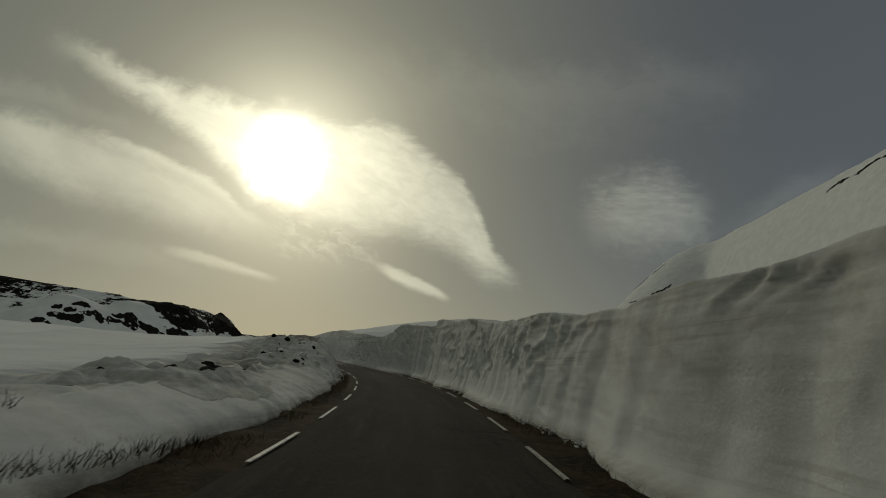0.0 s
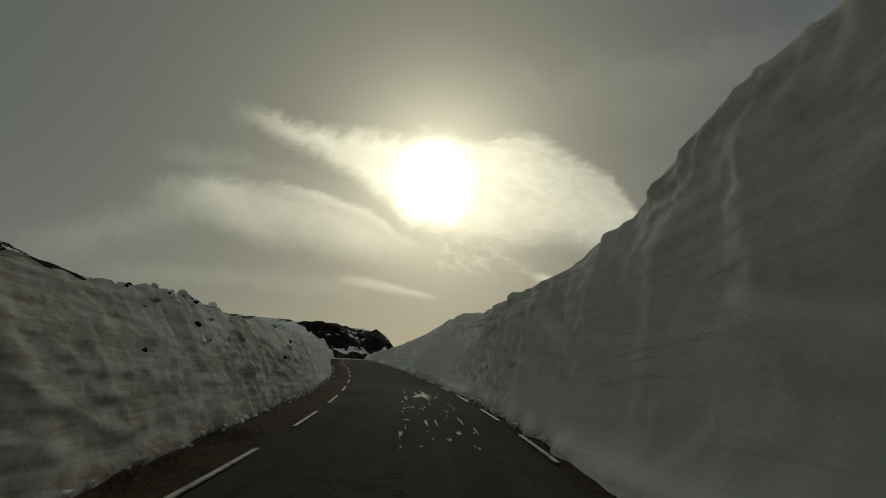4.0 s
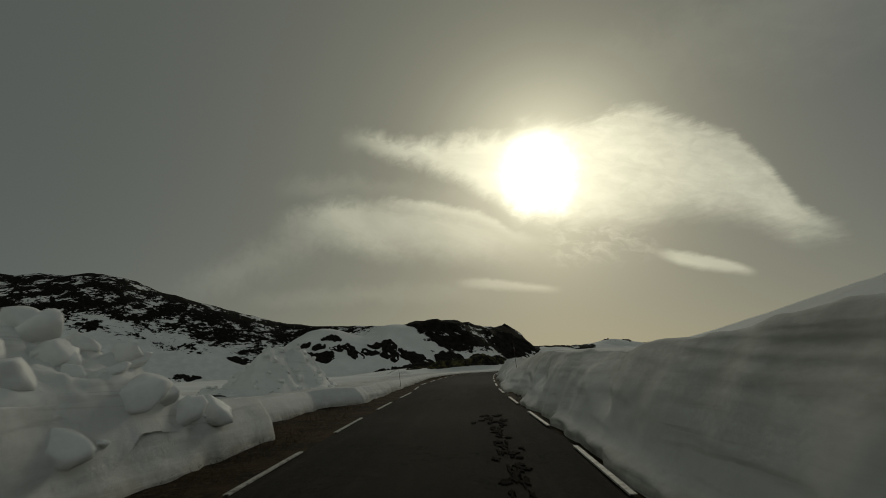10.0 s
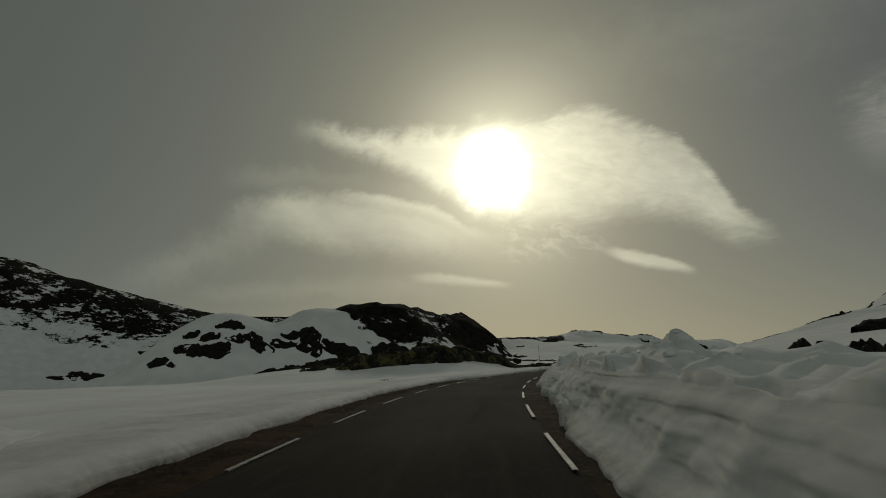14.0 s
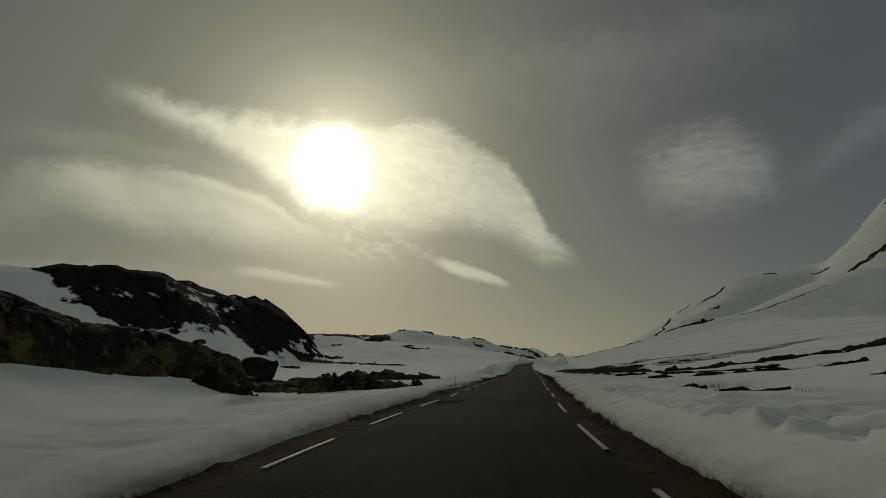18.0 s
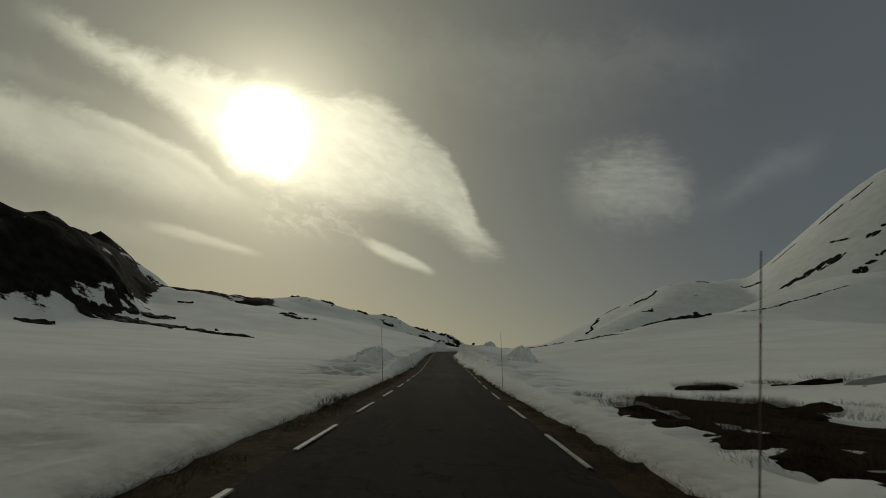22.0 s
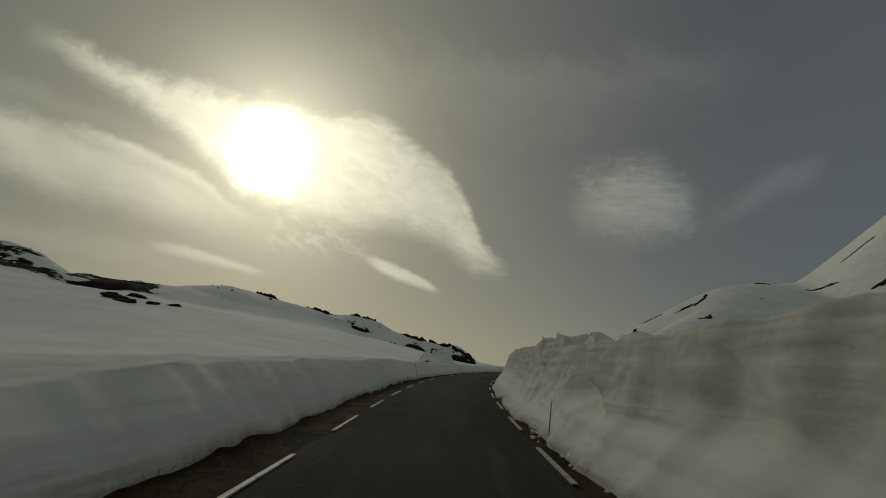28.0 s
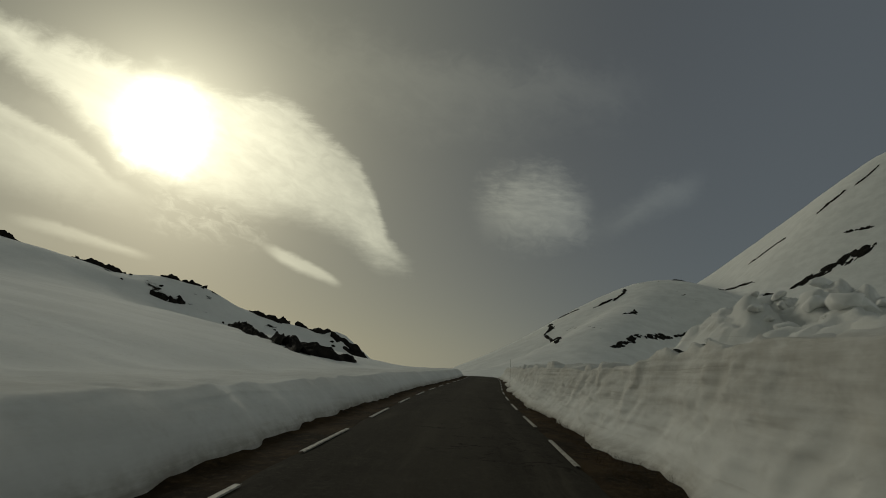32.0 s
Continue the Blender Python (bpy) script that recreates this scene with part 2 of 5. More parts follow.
def make_snow(name, dirt=0.0):
    """Old spring snow; the mesh's own 'rock' value brings bare rock through, 'dirt' its grit."""
    m, N, b = material(name)
    p = place(N)
    white = N.mix(N.ramp(N.noise(p, 0.13, 5, 0.6), 0.3, 0.7), (0.79, 0.80, 0.78), (0.69, 0.70, 0.68))
    white = N.mix(N.ramp(N.noise(p, 3.0, 8, 0.75), 0.5, 0.75, 0, 0.45), white, (0.56, 0.555, 0.52))
    lay = N.noise(N.scale(p, (0.35, 0.35, 5.0)), 1.3, 5, 0.6)
    grit = N.mul(attr(N, "dirt"), N.ramp(N.add(N.mul(N.noise(p, 1.9, 9, 0.78), 0.6), N.mul(N.noise(N.scale(p, (0.35, 0.35, 7.0)), 1.0, 6, 0.65), 0.4)), 0.36, 0.62))
    white = N.mix(N.mul(N.ramp(lay, 0.56, 0.72), N.math("MINIMUM", attr(N, "dirt"), 0.5)), white, (0.48, 0.45, 0.38))
    white = N.mix(N.mul(N.math("MINIMUM", attr(N, "dirt"), 1.0), 0.6), white, (0.33, 0.30, 0.24))
    white = N.mix(N.math("MINIMUM", N.mul(grit, 1.1), 0.85), white, (0.16, 0.135, 0.095))
    edge = N.add(attr(N, "rock"), N.add(N.mul(N.sub(N.noise(N.scale(p, (1, 1, 2.2)), 0.035, 4, 0.6), 0.5), 1.1), N.mul(N.sub(N.noise(N.scale(p, (1, 1, 2.0)), 0.17, 9, 0.7), 0.5), 1.0)))
    bare = N.ramp(edge, 0.47, 0.53)
    N.feed(b.inputs["Roughness"], N.fade(bare, 0.88, 0.95))
    b.inputs["Specular IOR Level"].default_value = 0.04
    bed = N.noise(N.scale(p, (0.05, 0.05, 1.9)), 1.0, 3, 0.5, 0.3)
    steep = N.ramp(N.math("ABSOLUTE", N.dot(N.put("ShaderNodeNewGeometry").outputs["Normal"], (0, 0, 1))), 0.8, 0.35)
    # thin dirty strata showing on cut faces
    seam = N.ramp(N.math("ABSOLUTE", N.sub(N.add(bed, N.mul(N.noise(p, 2.5, 5, 0.65), 0.05)), 0.53)), 0.022, 0.004)
    seam = N.math("MAXIMUM", seam, N.ramp(N.math("ABSOLUTE", N.sub(bed, 0.42)), 0.014, 0.003))
    seam = N.mul(N.mul(seam, N.ramp(N.noise(N.scale(p, (0.3, 0.3, 1.0)), 1.0, 4, 0.6), 0.45, 0.66)), N.mul(steep, 0.30))
    smear = N.mul(N.ramp(N.noise(N.scale(p, (1.0, 1.0, 0.25)), 0.9, 5, 0.6, 0.5), 0.52, 0.75, 0.0, 0.30), steep)
    N.feed(b.inputs["Base Color"], N.mix(bare, N.mix(seam, N.mix(smear, white, (0.56, 0.55, 0.50)), (0.30, 0.275, 0.225)), rock_colour(N, p)))
    runs = N.noise(N.scale(p, (1.5, 1.5, 0.35)), 1.0, 4, 0.5, 0.6)
    beds = N.noise(N.scale(p, (0.12, 0.12, 3.2)), 1.0, 4, 0.5, 0.2)
    h = N.add(N.mul(N.noise(p, 0.9, 6, 0.5), 0.30), N.mul(N.noise(p, 6.0, 9, 0.80), 0.19))
    h = N.add(h, N.mul(steep, N.add(N.mul(runs, 0.07), N.mul(beds, 0.04))))
    h = N.add(h, N.mul(bare, N.add(N.mul(N.noise(p, 0.3, 10, 0.8), 9.0), N.add(N.mul(N.noise(N.scale(p, (1, 1, 1.8)), 0.9, 6, 0.75), 6.0), N.mul(N.noise(p, 2.6, 8, 0.8), 3.0)))))
    h = N.add(h, N.mul(N.math("MINIMUM", attr(N, "dirt"), 1.0), N.add(N.mul(N.noise(p, 3.2, 10, 0.8), 0.40), N.mul(N.noise(N.scale(p, (0.5, 0.5, 6.0)), 1.5, 7, 0.7), 0.20))))
    bump(N, b, h, 0.45, 0.3)
    return m


def make_asphalt():
    m, N, b = material("asphalt")
    p = place(N)
    c = N.mix(N.ramp(N.noise(p, 60.0, 3, 0.8), 0.35, 0.75), (0.028, 0.025, 0.020), (0.064, 0.058, 0.047))
    c = N.mix(N.ramp(N.noise(p, 0.5, 6, 0.65), 0.4, 0.72, 0, 0.6), c, (0.030, 0.027, 0.022))
    c = N.mix(N.mul(N.ramp(N.noise(p, 2.2, 6, 0.7), 0.56, 0.72), 0.35), c, (0.085, 0.075, 0.06))
    c = N.mix(N.ramp(N.noise(p, 13.0, 8, 0.82), 0.5, 0.7, 0, 0.55), c, (0.105, 0.094, 0.076))
    c = N.mix(N.ramp(N.noise(p, 9.0, 8, 0.82), 0.46, 0.3, 0, 0.6), c, (0.010, 0.009, 0.007))
    side = attr(N, "side")
    mid = N.ramp(N.math("ABSOLUTE", N.sub(N.add(side, N.mul(N.sub(N.noise(p, 0.6, 4, 0.6), 0.5), 0.2)), 0.5)), 0.30, 0.05)
    streaks = N.noise(N.vec(N.mul(side, 9.0), N.mul(attr(N, "run"), 0.12)), 1.0, 6, 0.65)
    c = N.mix(N.mul(N.ramp(streaks, 0.48, 0.72), 0.45), c, (0.085, 0.075, 0.059))
    c = N.mix(N.mul(N.ramp(streaks, 0.45, 0.28), 0.5), c, (0.014, 0.012, 0.010))
    c = N.mix(N.mul(mid, 0.30), c, (0.075, 0.067, 0.053))
    crack = N.mul(N.ramp(N.math("ABSOLUTE", N.sub(N.noise(p, 0.55, 6, 0.6, 0.4), 0.5)), 0.007, 0.002), N.ramp(N.noise(p, 0.12, 2), 0.5, 0.6))
    c = N.mix(N.mul(crack, 0.8), c, (0.008, 0.007, 0.006))
    c = N.mix(N.mul(attr(N, "dark_stretch"), 0.45), c, (0.006, 0.005, 0.004))      # middle stretch darkened, its lower brightness put into the colour
    wet = N.ramp(N.noise(p, 0.09, 4, 0.6), 0.45, 0.7)
    N.feed(b.inputs["Base Color"], c)
    N.feed(b.inputs["Roughness"], N.fade(wet, 1.0, 0.9))
    b.inputs["Specular IOR Level"].default_value = 0.03
    bump(N, b, N.add(N.noise(p, 90.0, 3, 0.8), N.mul(N.noise(p, 4.0, 5, 0.6), 0.7)), 0.5, 0.012)
    return m


def make_paint():
    m, N, b = material("road_paint")
    p = place(N)
    worn = N.ramp(N.noise(p, 7.0, 8, 0.8), 0.45, 0.62)
    N.feed(b.inputs["Base Color"], N.mix(worn, (0.38, 0.37, 0.33), (0.11, 0.10, 0.085)))
    b.inputs["Roughness"].default_value = 0.7
    return m


def make_soil():
    m, N, b = material("verge_soil")
    p = place(N)
    c = N.mix(N.ramp(N.noise(p, 0.8, 6, 0.7), 0.35, 0.7), (0.018, 0.013, 0.008), (0.058, 0.037, 0.018))
    c = N.mix(N.ramp(N.noise(p, 7.0, 5, 0.75), 0.5, 0.75, 0, 0.8), c, (0.11, 0.075, 0.04))
    N.feed(b.inputs["Base Color"], c)
    b.inputs["Roughness"].default_value, b.inputs["Specular IOR Level"].default_value = 0.95, 0.05
    bump(N, b, N.noise(p, 9.0, 8, 0.75), 0.9, 0.08)
    return m


def make_rock(name, lichen=0.0):
    m, N, b = material(name)
    p = place(N)
    c = rock_colour(N, N.scale(p, (2.5, 2.5, 2.5)))
    if lichen:
        c = N.mix(N.mul(N.ramp(N.noise(p, 0.55, 8, 0.75), 0.48, 0.62), lichen), c, (0.135, 0.12, 0.042))
        c = N.mix(N.mul(N.ramp(N.noise(p, 2.3, 8, 0.75), 0.54, 0.66), lichen * 0.6), c, (0.19, 0.18, 0.14))
    N.feed(b.inputs["Base Color"], c)
    b.inputs["Roughness"].default_value, b.inputs["Specular IOR Level"].default_value = 0.88, 0.1
    bump(N, b, N.add(N.noise(p, 2.0, 9, 0.7), N.mul(N.noise(p, 14.0, 5, 0.7), 0.2)), 0.9, 0.15)
    return m


def make_plain(name, colour, rough=0.7, metal=0.0, grain=12.0, spread=0.6, gloss=0.15):
    m, N, b = material(name)
    p = place(N)
    dark = tuple(v * spread for v in colour)
    N.feed(b.inputs["Base Color"], N.mix(N.ramp(N.noise(p, grain, 5, 0.7), 0.3, 0.7), dark, colour))
    b.inputs["Roughness"].default_value, b.inputs["Metallic"].default_value = rough, metal
    b.inputs["Specular IOR Level"].default_value = gloss
    bump(N, b, N.noise(p, grain * 3, 4, 0.6), 0.4, 0.01)
    return m


SNOW = make_snow("snow")
CHUNK = make_plain("clean_snow", (0.78, 0.785, 0.765), 0.65, 0.0, 2.5, 0.86)
DIRTY_CHUNK = make_plain("dirty_snow", (0.52, 0.50, 0.44), 0.75, 0.0, 3.0, 0.5)
ASPHALT, PAINT, SOIL = make_asphalt(), make_paint(), make_soil()
ROCK, LICHEN_ROCK = make_rock("dark_gneiss"), make_rock("lichen_gneiss", 0.7)
POLE_PAINT = make_plain("pole_red", (0.20, 0.055, 0.035), 0.6)
POLE_WOOD = make_plain("pole_grey_wood", (0.10, 0.085, 0.07), 0.8)
REFLECT = make_plain("reflector_white", (0.7, 0.7, 0.66), 0.4)
TWIG = make_plain("heather_twig", (0.045, 0.028, 0.017), 0.9)
HEATH = make_plain("heath_ground", (0.026, 0.018, 0.011), 1.0, 0.0, 4.0, 0.35, 0.02)
RUST = make_plain("heather_rust", (0.085, 0.048, 0.024), 0.95, 0.0, 12.0, 0.5, 0.02)
STRAW = make_plain("dry_grass", (0.075, 0.048, 0.022), 0.95)
GRIT = make_plain("wet_grit", (0.010, 0.008, 0.006), 1.0, 0.0, 9.0, 0.3, 0.02)
OLD_ICE = make_plain("old_grey_ice", (0.22, 0.225, 0.215), 0.45, 0.0, 0.8, 0.72)
ICE = make_plain("packed_ice", (0.30, 0.30, 0.28), 0.7, 0.0, 5.0, 0.75)
WATER, _N, _b = material("meltwater")
_b.inputs["Base Color"].default_value, _b.inputs["Roughness"].default_value = (0.035, 0.03, 0.02, 1), 0.04
bump(_N, _b, _N.noise(place(_N), 5.0, 4, 0.6), 0.12, 0.03)


# ---------------------------------------------------------------- numbers for shapes
def vhash(ix, iy, iz):
    n = (ix.astype(np.int64) * 374761393 + iy.astype(np.int64) * 668265263 + iz.astype(np.int64) * 2147483647 + 1274126177) & 0x7FFFFFFF
    n = ((n ^ (n >> 13)) * 1274126177) & 0x7FFFFFFF
    n = ((n ^ (n >> 16)) * 668265263) & 0x7FFFFFFF
    return ((n ^ (n >> 15)) & 0xFFFFF) / float(0xFFFFF) * 2 - 1


def vnoise(x, y, z=0.0):
    """Smooth noise from -1 to 1 on arrays."""
    x, y, z = np.broadcast_arrays(np.asarray(x, float), np.asarray(y, float), np.asarray(z, float))
    ix, iy, iz = np.floor(x), np.floor(y), np.floor(z)
    fx, fy, fz = [f * f * (3 - 2 * f) for f in (x - ix, y - iy, z - iz)]
    def c(a, b, d): return vhash(ix + a, iy + b, iz + d)
    lo = (c(0, 0, 0) * (1 - fx) + c(1, 0, 0) * fx) * (1 - fy) + (c(0, 1, 0) * (1 - fx) + c(1, 1, 0) * fx) * fy
    hi = (c(0, 0, 1) * (1 - fx) + c(1, 0, 1) * fx) * (1 - fy) + (c(0, 1, 1) * (1 - fx) + c(1, 1, 1) * fx) * fy
    return lo * (1 - fz) + hi * fz


def fbm(x, y, z=0.0, octaves=4, gain=0.5):
    total, amp = 0.0, 1.0
    for o in range(octaves):
        k = 2.03 ** o
        total = total + amp * vnoise(np.asarray(x) * k + 17.3 * o, np.asarray(y) * k - 9.1 * o, np.asarray(z) * k + 3.7 * o)
        amp *= gain
    return total


def ridged(x, y, z=0.0, octaves=4):
    total, amp = 0.0, 1.0
    for o in range(octaves):
        k = 2.1 ** o
        total = total + amp * (1 - 2 * np.abs(vnoise(np.asarray(x) * k + 5.3 * o, np.asarray(y) * k + 1.7 * o, np.asarray(z) * k)))
        amp *= 0.5
    return total


def cells(x, y, seed=0.0):
    """Distance to the nearest and second nearest of scattered points, on arrays, and a value for each cell."""
    x, y = np.broadcast_arrays(np.asarray(x, float), np.asarray(y, float))
    ix, iy = np.floor(x), np.floor(y)
    first, second, own = np.full(x.shape, 9.0), np.full(x.shape, 9.0), np.zeros(x.shape)
    k = np.full(x.shape, float(round(seed * 10)))
    for a in (-1, 0, 1):
        for b in (-1, 0, 1):
            jx, jy = vhash(ix + a, iy + b, k), vhash(ix + a, iy + b, k + 77)
            d = np.hypot(ix + a + 0.5 + 0.45 * jx - x, iy + b + 0.5 + 0.45 * jy - y)
            nearer = d < first
            second = np.where(nearer, first, np.minimum(second, d))
            own = np.where(nearer, jx, own)
            first = np.where(nearer, d, first)
    return first, second, own


def step(a, b, v):
    q = np.clip((np.asarray(v, float) - a) / (b - a), 0, 1)
    return q * q * (3 - 2 * q)


def table(text):
    """'s:v s:v' as a function of s."""
    pairs = [tuple(float(q) for q in p.split(":")) for p in text.split()]
    xs, ys = zip(*pairs)
    return lambda s: np.interp(s, xs, ys)


def soften(a, n):
    k = np.hanning(n + 2)[1:-1]
    return np.convolve(np.pad(a, n, mode="edge"), k / k.sum(), "same")[n:-n]


# ---------------------------------------------------------------- the road's line
HEADING = [-3, -1.3, 0.3, 2, 5, 8.3, 12.9, 18.7, 23.1, 26.1, 28.9, 30.4, 31, 31.8, 31.4, 30.6, 29.3, 28.7, 27.7, 25.7, 22.9, 18.7, 14.6, 10.5, 6.4, 2.7, 0.2, -1, -0.6, 0.2, 0.3, 0.1, 0.1, 0.8, 1.1, 0.7, 0.5, -0.1, -1.6, -4.7, -8, -9.9, -11.7, -13.3, -14.9, -15.8, -15.2, -14.6, -14, -12.1, -10.2]
SLOPE = [2.13, 2.13, 1.98, 2.25, 2.66, 3.43, 3.78, 2.71, 2.29, 1.94, 1.63, 0.74, 0.94, 0.28, 0.05, -0.16, 0.43, 1.16, 1.53, 1.49, 1.63, 1, 1, 1, 1, 1]
RS = np.arange(-36.0, 565.0, 1.0)
_head = np.radians(soften(np.interp(RS, -36 + 12 * np.arange(len(HEADING)), HEADING), 15))
_rise = np.radians(soften(np.interp(RS, -36 + 24 * np.arange(len(SLOPE)), SLOPE), 25))
RX, RY, RZ = [np.cumsum(a) - np.cumsum(a)[36] for a in (-np.sin(_head), np.cos(_head), np.tan(_rise))]


def road_at(s):
    return [np.interp(s, RS, a) for a in (RX, RY, RZ, _head)]


def at(s, u, up=0.0):
    """A place s metres along the road and u to the right of its line."""
    x, y, z, h = road_at(s)
    return Vector((float(x + u * np.cos(h)), float(y + u * np.sin(h)), float(z + up)))


left_line = table("-36:-2.4 10:-2.4 60:-2.8 98:-3.1 108:-3.4 117:-3.4 127:-2.95 157:-3.1 167:-3.75 187:-3.8 231:-4.2 240:-4.3 272:-2.05 303:-2.25 333:-2.1 362:-2.2 407:-2.25 440:-2.8 470:-2.2 560:-2.2")
right_line = table("-36:1.9 10:1.95 60:1.95 98:1.7 108:1.45 117:1.45 127:1.58 140:1.7 148:1.5 157:1.25 187:1.2 231:1.45 272:2.5 303:2.2 333:2.05 362:2.1 407:1.62 440:1.6 470:2.15 560:2.1")
left_foot = table("-36:-3.6 8:-3.5 33:-3.6 42:-3.4 57:-4.1 97:-4.5 104:-4.95 110:-5.4 116:-5.35 124:-5.35 130:-5.1 136:-4.7 142:-4.3 143.4:-5.7 149.5:-5.5 151.5:-4.2 154:-4.2 186:-5.3 205:-5.6 218:-6.2 229:-6.35 234:-6.6 237.5:-5.6 241:-4.8 256:-4.2 271:-3.3 280:-3.7 285:-4.1 291:-3.6 300:-3.3 330:-3.2 360:-3.3 406:-3.45 434:-3.9 450:-3.7 466:-3.3 560:-3.2")
right_foot = table("-36:3.4 6:3.4 17:2.85 34:2.6 40.5:2.5 41.6:3.3 50:2.95 58:2.4 98:2.05 112:1.85 123:1.85 140:2.0 149:1.8 155:1.62 184:1.7 215:2.2 240:2.6 272:3.3 310:3.2 335:2.7 362:2.75 407:2.05 437:1.95 450:2.3 456:2.5 460:2.9 467:3.5 473:3.1 480:2.8 560:2.8")
left_high = table("-36:0.7 0:0.7 14:0.78 20:0.72 25:0.95 29:1.4 32:2.0 38:2.05 42:2.35 48:2.45 55:2.65 60:2.45 64:2.5 74:2.35 90:2.4 93.5:2.5 95:2.3 97:2.05 101:1.9 107:1.6 114:1.6 120.8:1.65 124:1.5 127:1.3 135:1.25 138:1.15 142:0.9 146:0.65 150:0.65 170:0.45 200:0.35 250:0.35 266:0.5 280:0.3 300:0.2 340:0.25 349:0.8 358:1.0 380:1.1 401:0.95 404:1.25 432:1.32 437:1.12 446:1.15 451:1.02 459:0.92 469:0.85 560:0.95")
right_high = table("-36:2.8 0:2.85 5.8:2.96 8.5:2.9 12:2.9 16:3.25 20:3.25 24.5:3.45 29:3.95 33:4.05 38:4.15 39.2:4.5 40.3:4.65 41.4:4.3 43:4.1 46:4.37 50:4.55 53:4.7 54.5:4.5 56.2:4.2 58:3.8 59.5:3.5 63:3.6 70:4.0 75:4.1 88:4.5 93:4.4 96:4.15 98:3.85 101.5:3.35 106:2.95 112:2.35 119.5:2.05 123:1.75 126:1.62 129.5:1.5 133:1.8 136:1.6 141:1.45 150:1.6 165:1.4 177:1.0 195:1.1 225:0.9 245:0.8 258:0.4 275:0.2 300:0.2 340:0.3 352:0.9 365:1.4 380:1.75 395:2.05 402:2.1 405:2.0 409:2.02 412:2.1 415:2.32 417:2.2 420:2.12 425:2.12 431:2.1 436:1.9 441:1.8 446:2.05 450:1.85 456:1.7 460:1.9 463:2.0 469:1.85 473:1.6 510:1.6 560:1.5")
left_run = table("-36:1.2 0:1.2 20:1.8 60:1.6 90:0.9 100:0.5 150:0.4 340:0.6 360:0.6 390:0.9 450:0.9 560:0.8")          # how far the face leans back
right_run = table("-36:0.7 0:0.6 34:0.6 40.3:1.1 41.5:0.4 66:0.7 80:2.2 95:2.8 112:1.6 126:0.8 150:1.0 158:1.7 167:2.0 173:0.6 215:0.7 260:1.0 340:1.2 370:1.3 384:0.5 430:0.5 560:0.7")
left_back = table("-36:-0.03 30:-0.03 70:-0.01 120:0.02 200:0.03 260:0.03 330:0.03 390:0.04 430:0.10 470:0.22 560:0.2")   # slope of the snow behind
right_back = table("-36:0.03 20:0.04 40:0.11 60:0.20 110:0.14 128:0.18 138:0.30 152:0.34 165:0.25 176:0.14 200:0.10 260:0.10 300:0.07 340:0.13 400:0.20 560:0.25")

valley = table("-36:-5 50:-5 120:1 180:5 560:5")            # level of the far land on the left

RIDGES = [  # x, y, height over the valley at both ends, half width, bareness
    (-210.4, 324.6, 38.6, -196.2, 351.9, 38.2, 36.9, 0.26), (-196.2, 351.9, 38.2, -192.0, 405.6, 38.6, 32.0, 0.70), (-192.0, 405.6, 38.6, -220.4, 469.8, 45.3, 28.8, 0.70),
    (-220.4, 469.8, 45.3, -181.8, 491.8, 9.2, 24.4, 0.66), (-143.4, 534.4, 23.5, -162.6, 532.2, 28.9, 49.0, 0.20), (-162.6, 532.2, 28.9, -237.6, 555.1, 33.2, 63.6, 0.20),
    (-232.2, 301.6, 35.1, -299.9, 345.1, 23.9, 42.9, 0.22), (-420.0, 240.0, 10.0, -285.0, 400.0, 12.0, 60.0, 0.60), (-978.2, 236.1, 172.2, -730.1, 420.2, 154.4, 149.1, 0.60),
    (-730.1, 420.2, 154.4, -607.4, 592.4, 92.4, 128.0, 0.58), (-607.4, 592.4, 92.4, -327.7, 631.5, 62.8, 76.8, 0.45), (-197.3, 460.0, 23.4, -162.6, 532.2, 28.9, 41.9, 0.18),
    (-143.4, 534.4, 23.5, -126.8, 544.1, 21.5, 29.9, 0.20), (-126.8, 544.1, 21.5, -92.9, 554.9, 16.0, 16.8, 0.40), (-92.9, 554.9, 16.0, -78.0, 545.5, 3.3, 9.6, 0.75),
    (143.8, 803.4, 87.1, -11.6, 650.0, 15.8, 60.1, 0.22), (143.8, 803.4, 87.1, 455.2, 1153.1, 165.4, 135.1, 0.15), (455.2, 1153.1, 165.4, 348.1, 752.9, 211.4, 180.0, 0.15),
    (348.1, 752.9, 211.4, 340.0, 320.0, 200.0, 90.2, 0.15), (-65.0, 399.4, 6.2, -32.0, 411.7, 14.0, 21.8, 0.10), (-32.0, 411.7, 14.0, 30.0, 440.0, 32.0, 36.0, 0.10),
    (30.0, 440.0, 32.0, 120.0, 540.0, 54.0, 69.7, 0.10), (-360.6, 700.5, 29.8, -103.1, 1437.1, 43.8, 73.9, 0.30),
]


def hills(x, y):
    """Height of the hills over the valley floor and how bare the rock is."""
    top, bare = np.full_like(x, -30.0), np.zeros_like(x)
    for x0, y0, h0, x1, y1, h1, w, b in RIDGES:
        ex, ey = x1 - x0, y1 - y0
        q = np.clip(((x - x0) * ex + (y - y0) * ey) / (ex * ex + ey * ey), 0, 1)
        d = np.hypot(x - x0 - q * ex, y - y0 - q * ey) / w
        g = np.exp(-d * d * 1.1)
        h = (h0 + 6 + q * (h1 - h0)) * g - 6 - 24 * step(0.22, 0.0, g)
        bare = np.maximum(bare, b * step(0.2 + 0.14 * (b > 0.64), 0.65, g))
        top = blend_max(top, h, 3.0)
    return top, bare


def blend_max(a, b, k):
    hi, lo = np.maximum(a, b), np.minimum(a, b)
    return hi + k * np.log1p(np.exp(np.clip((lo - hi) / k, -30, 0))) - 0.15 * k


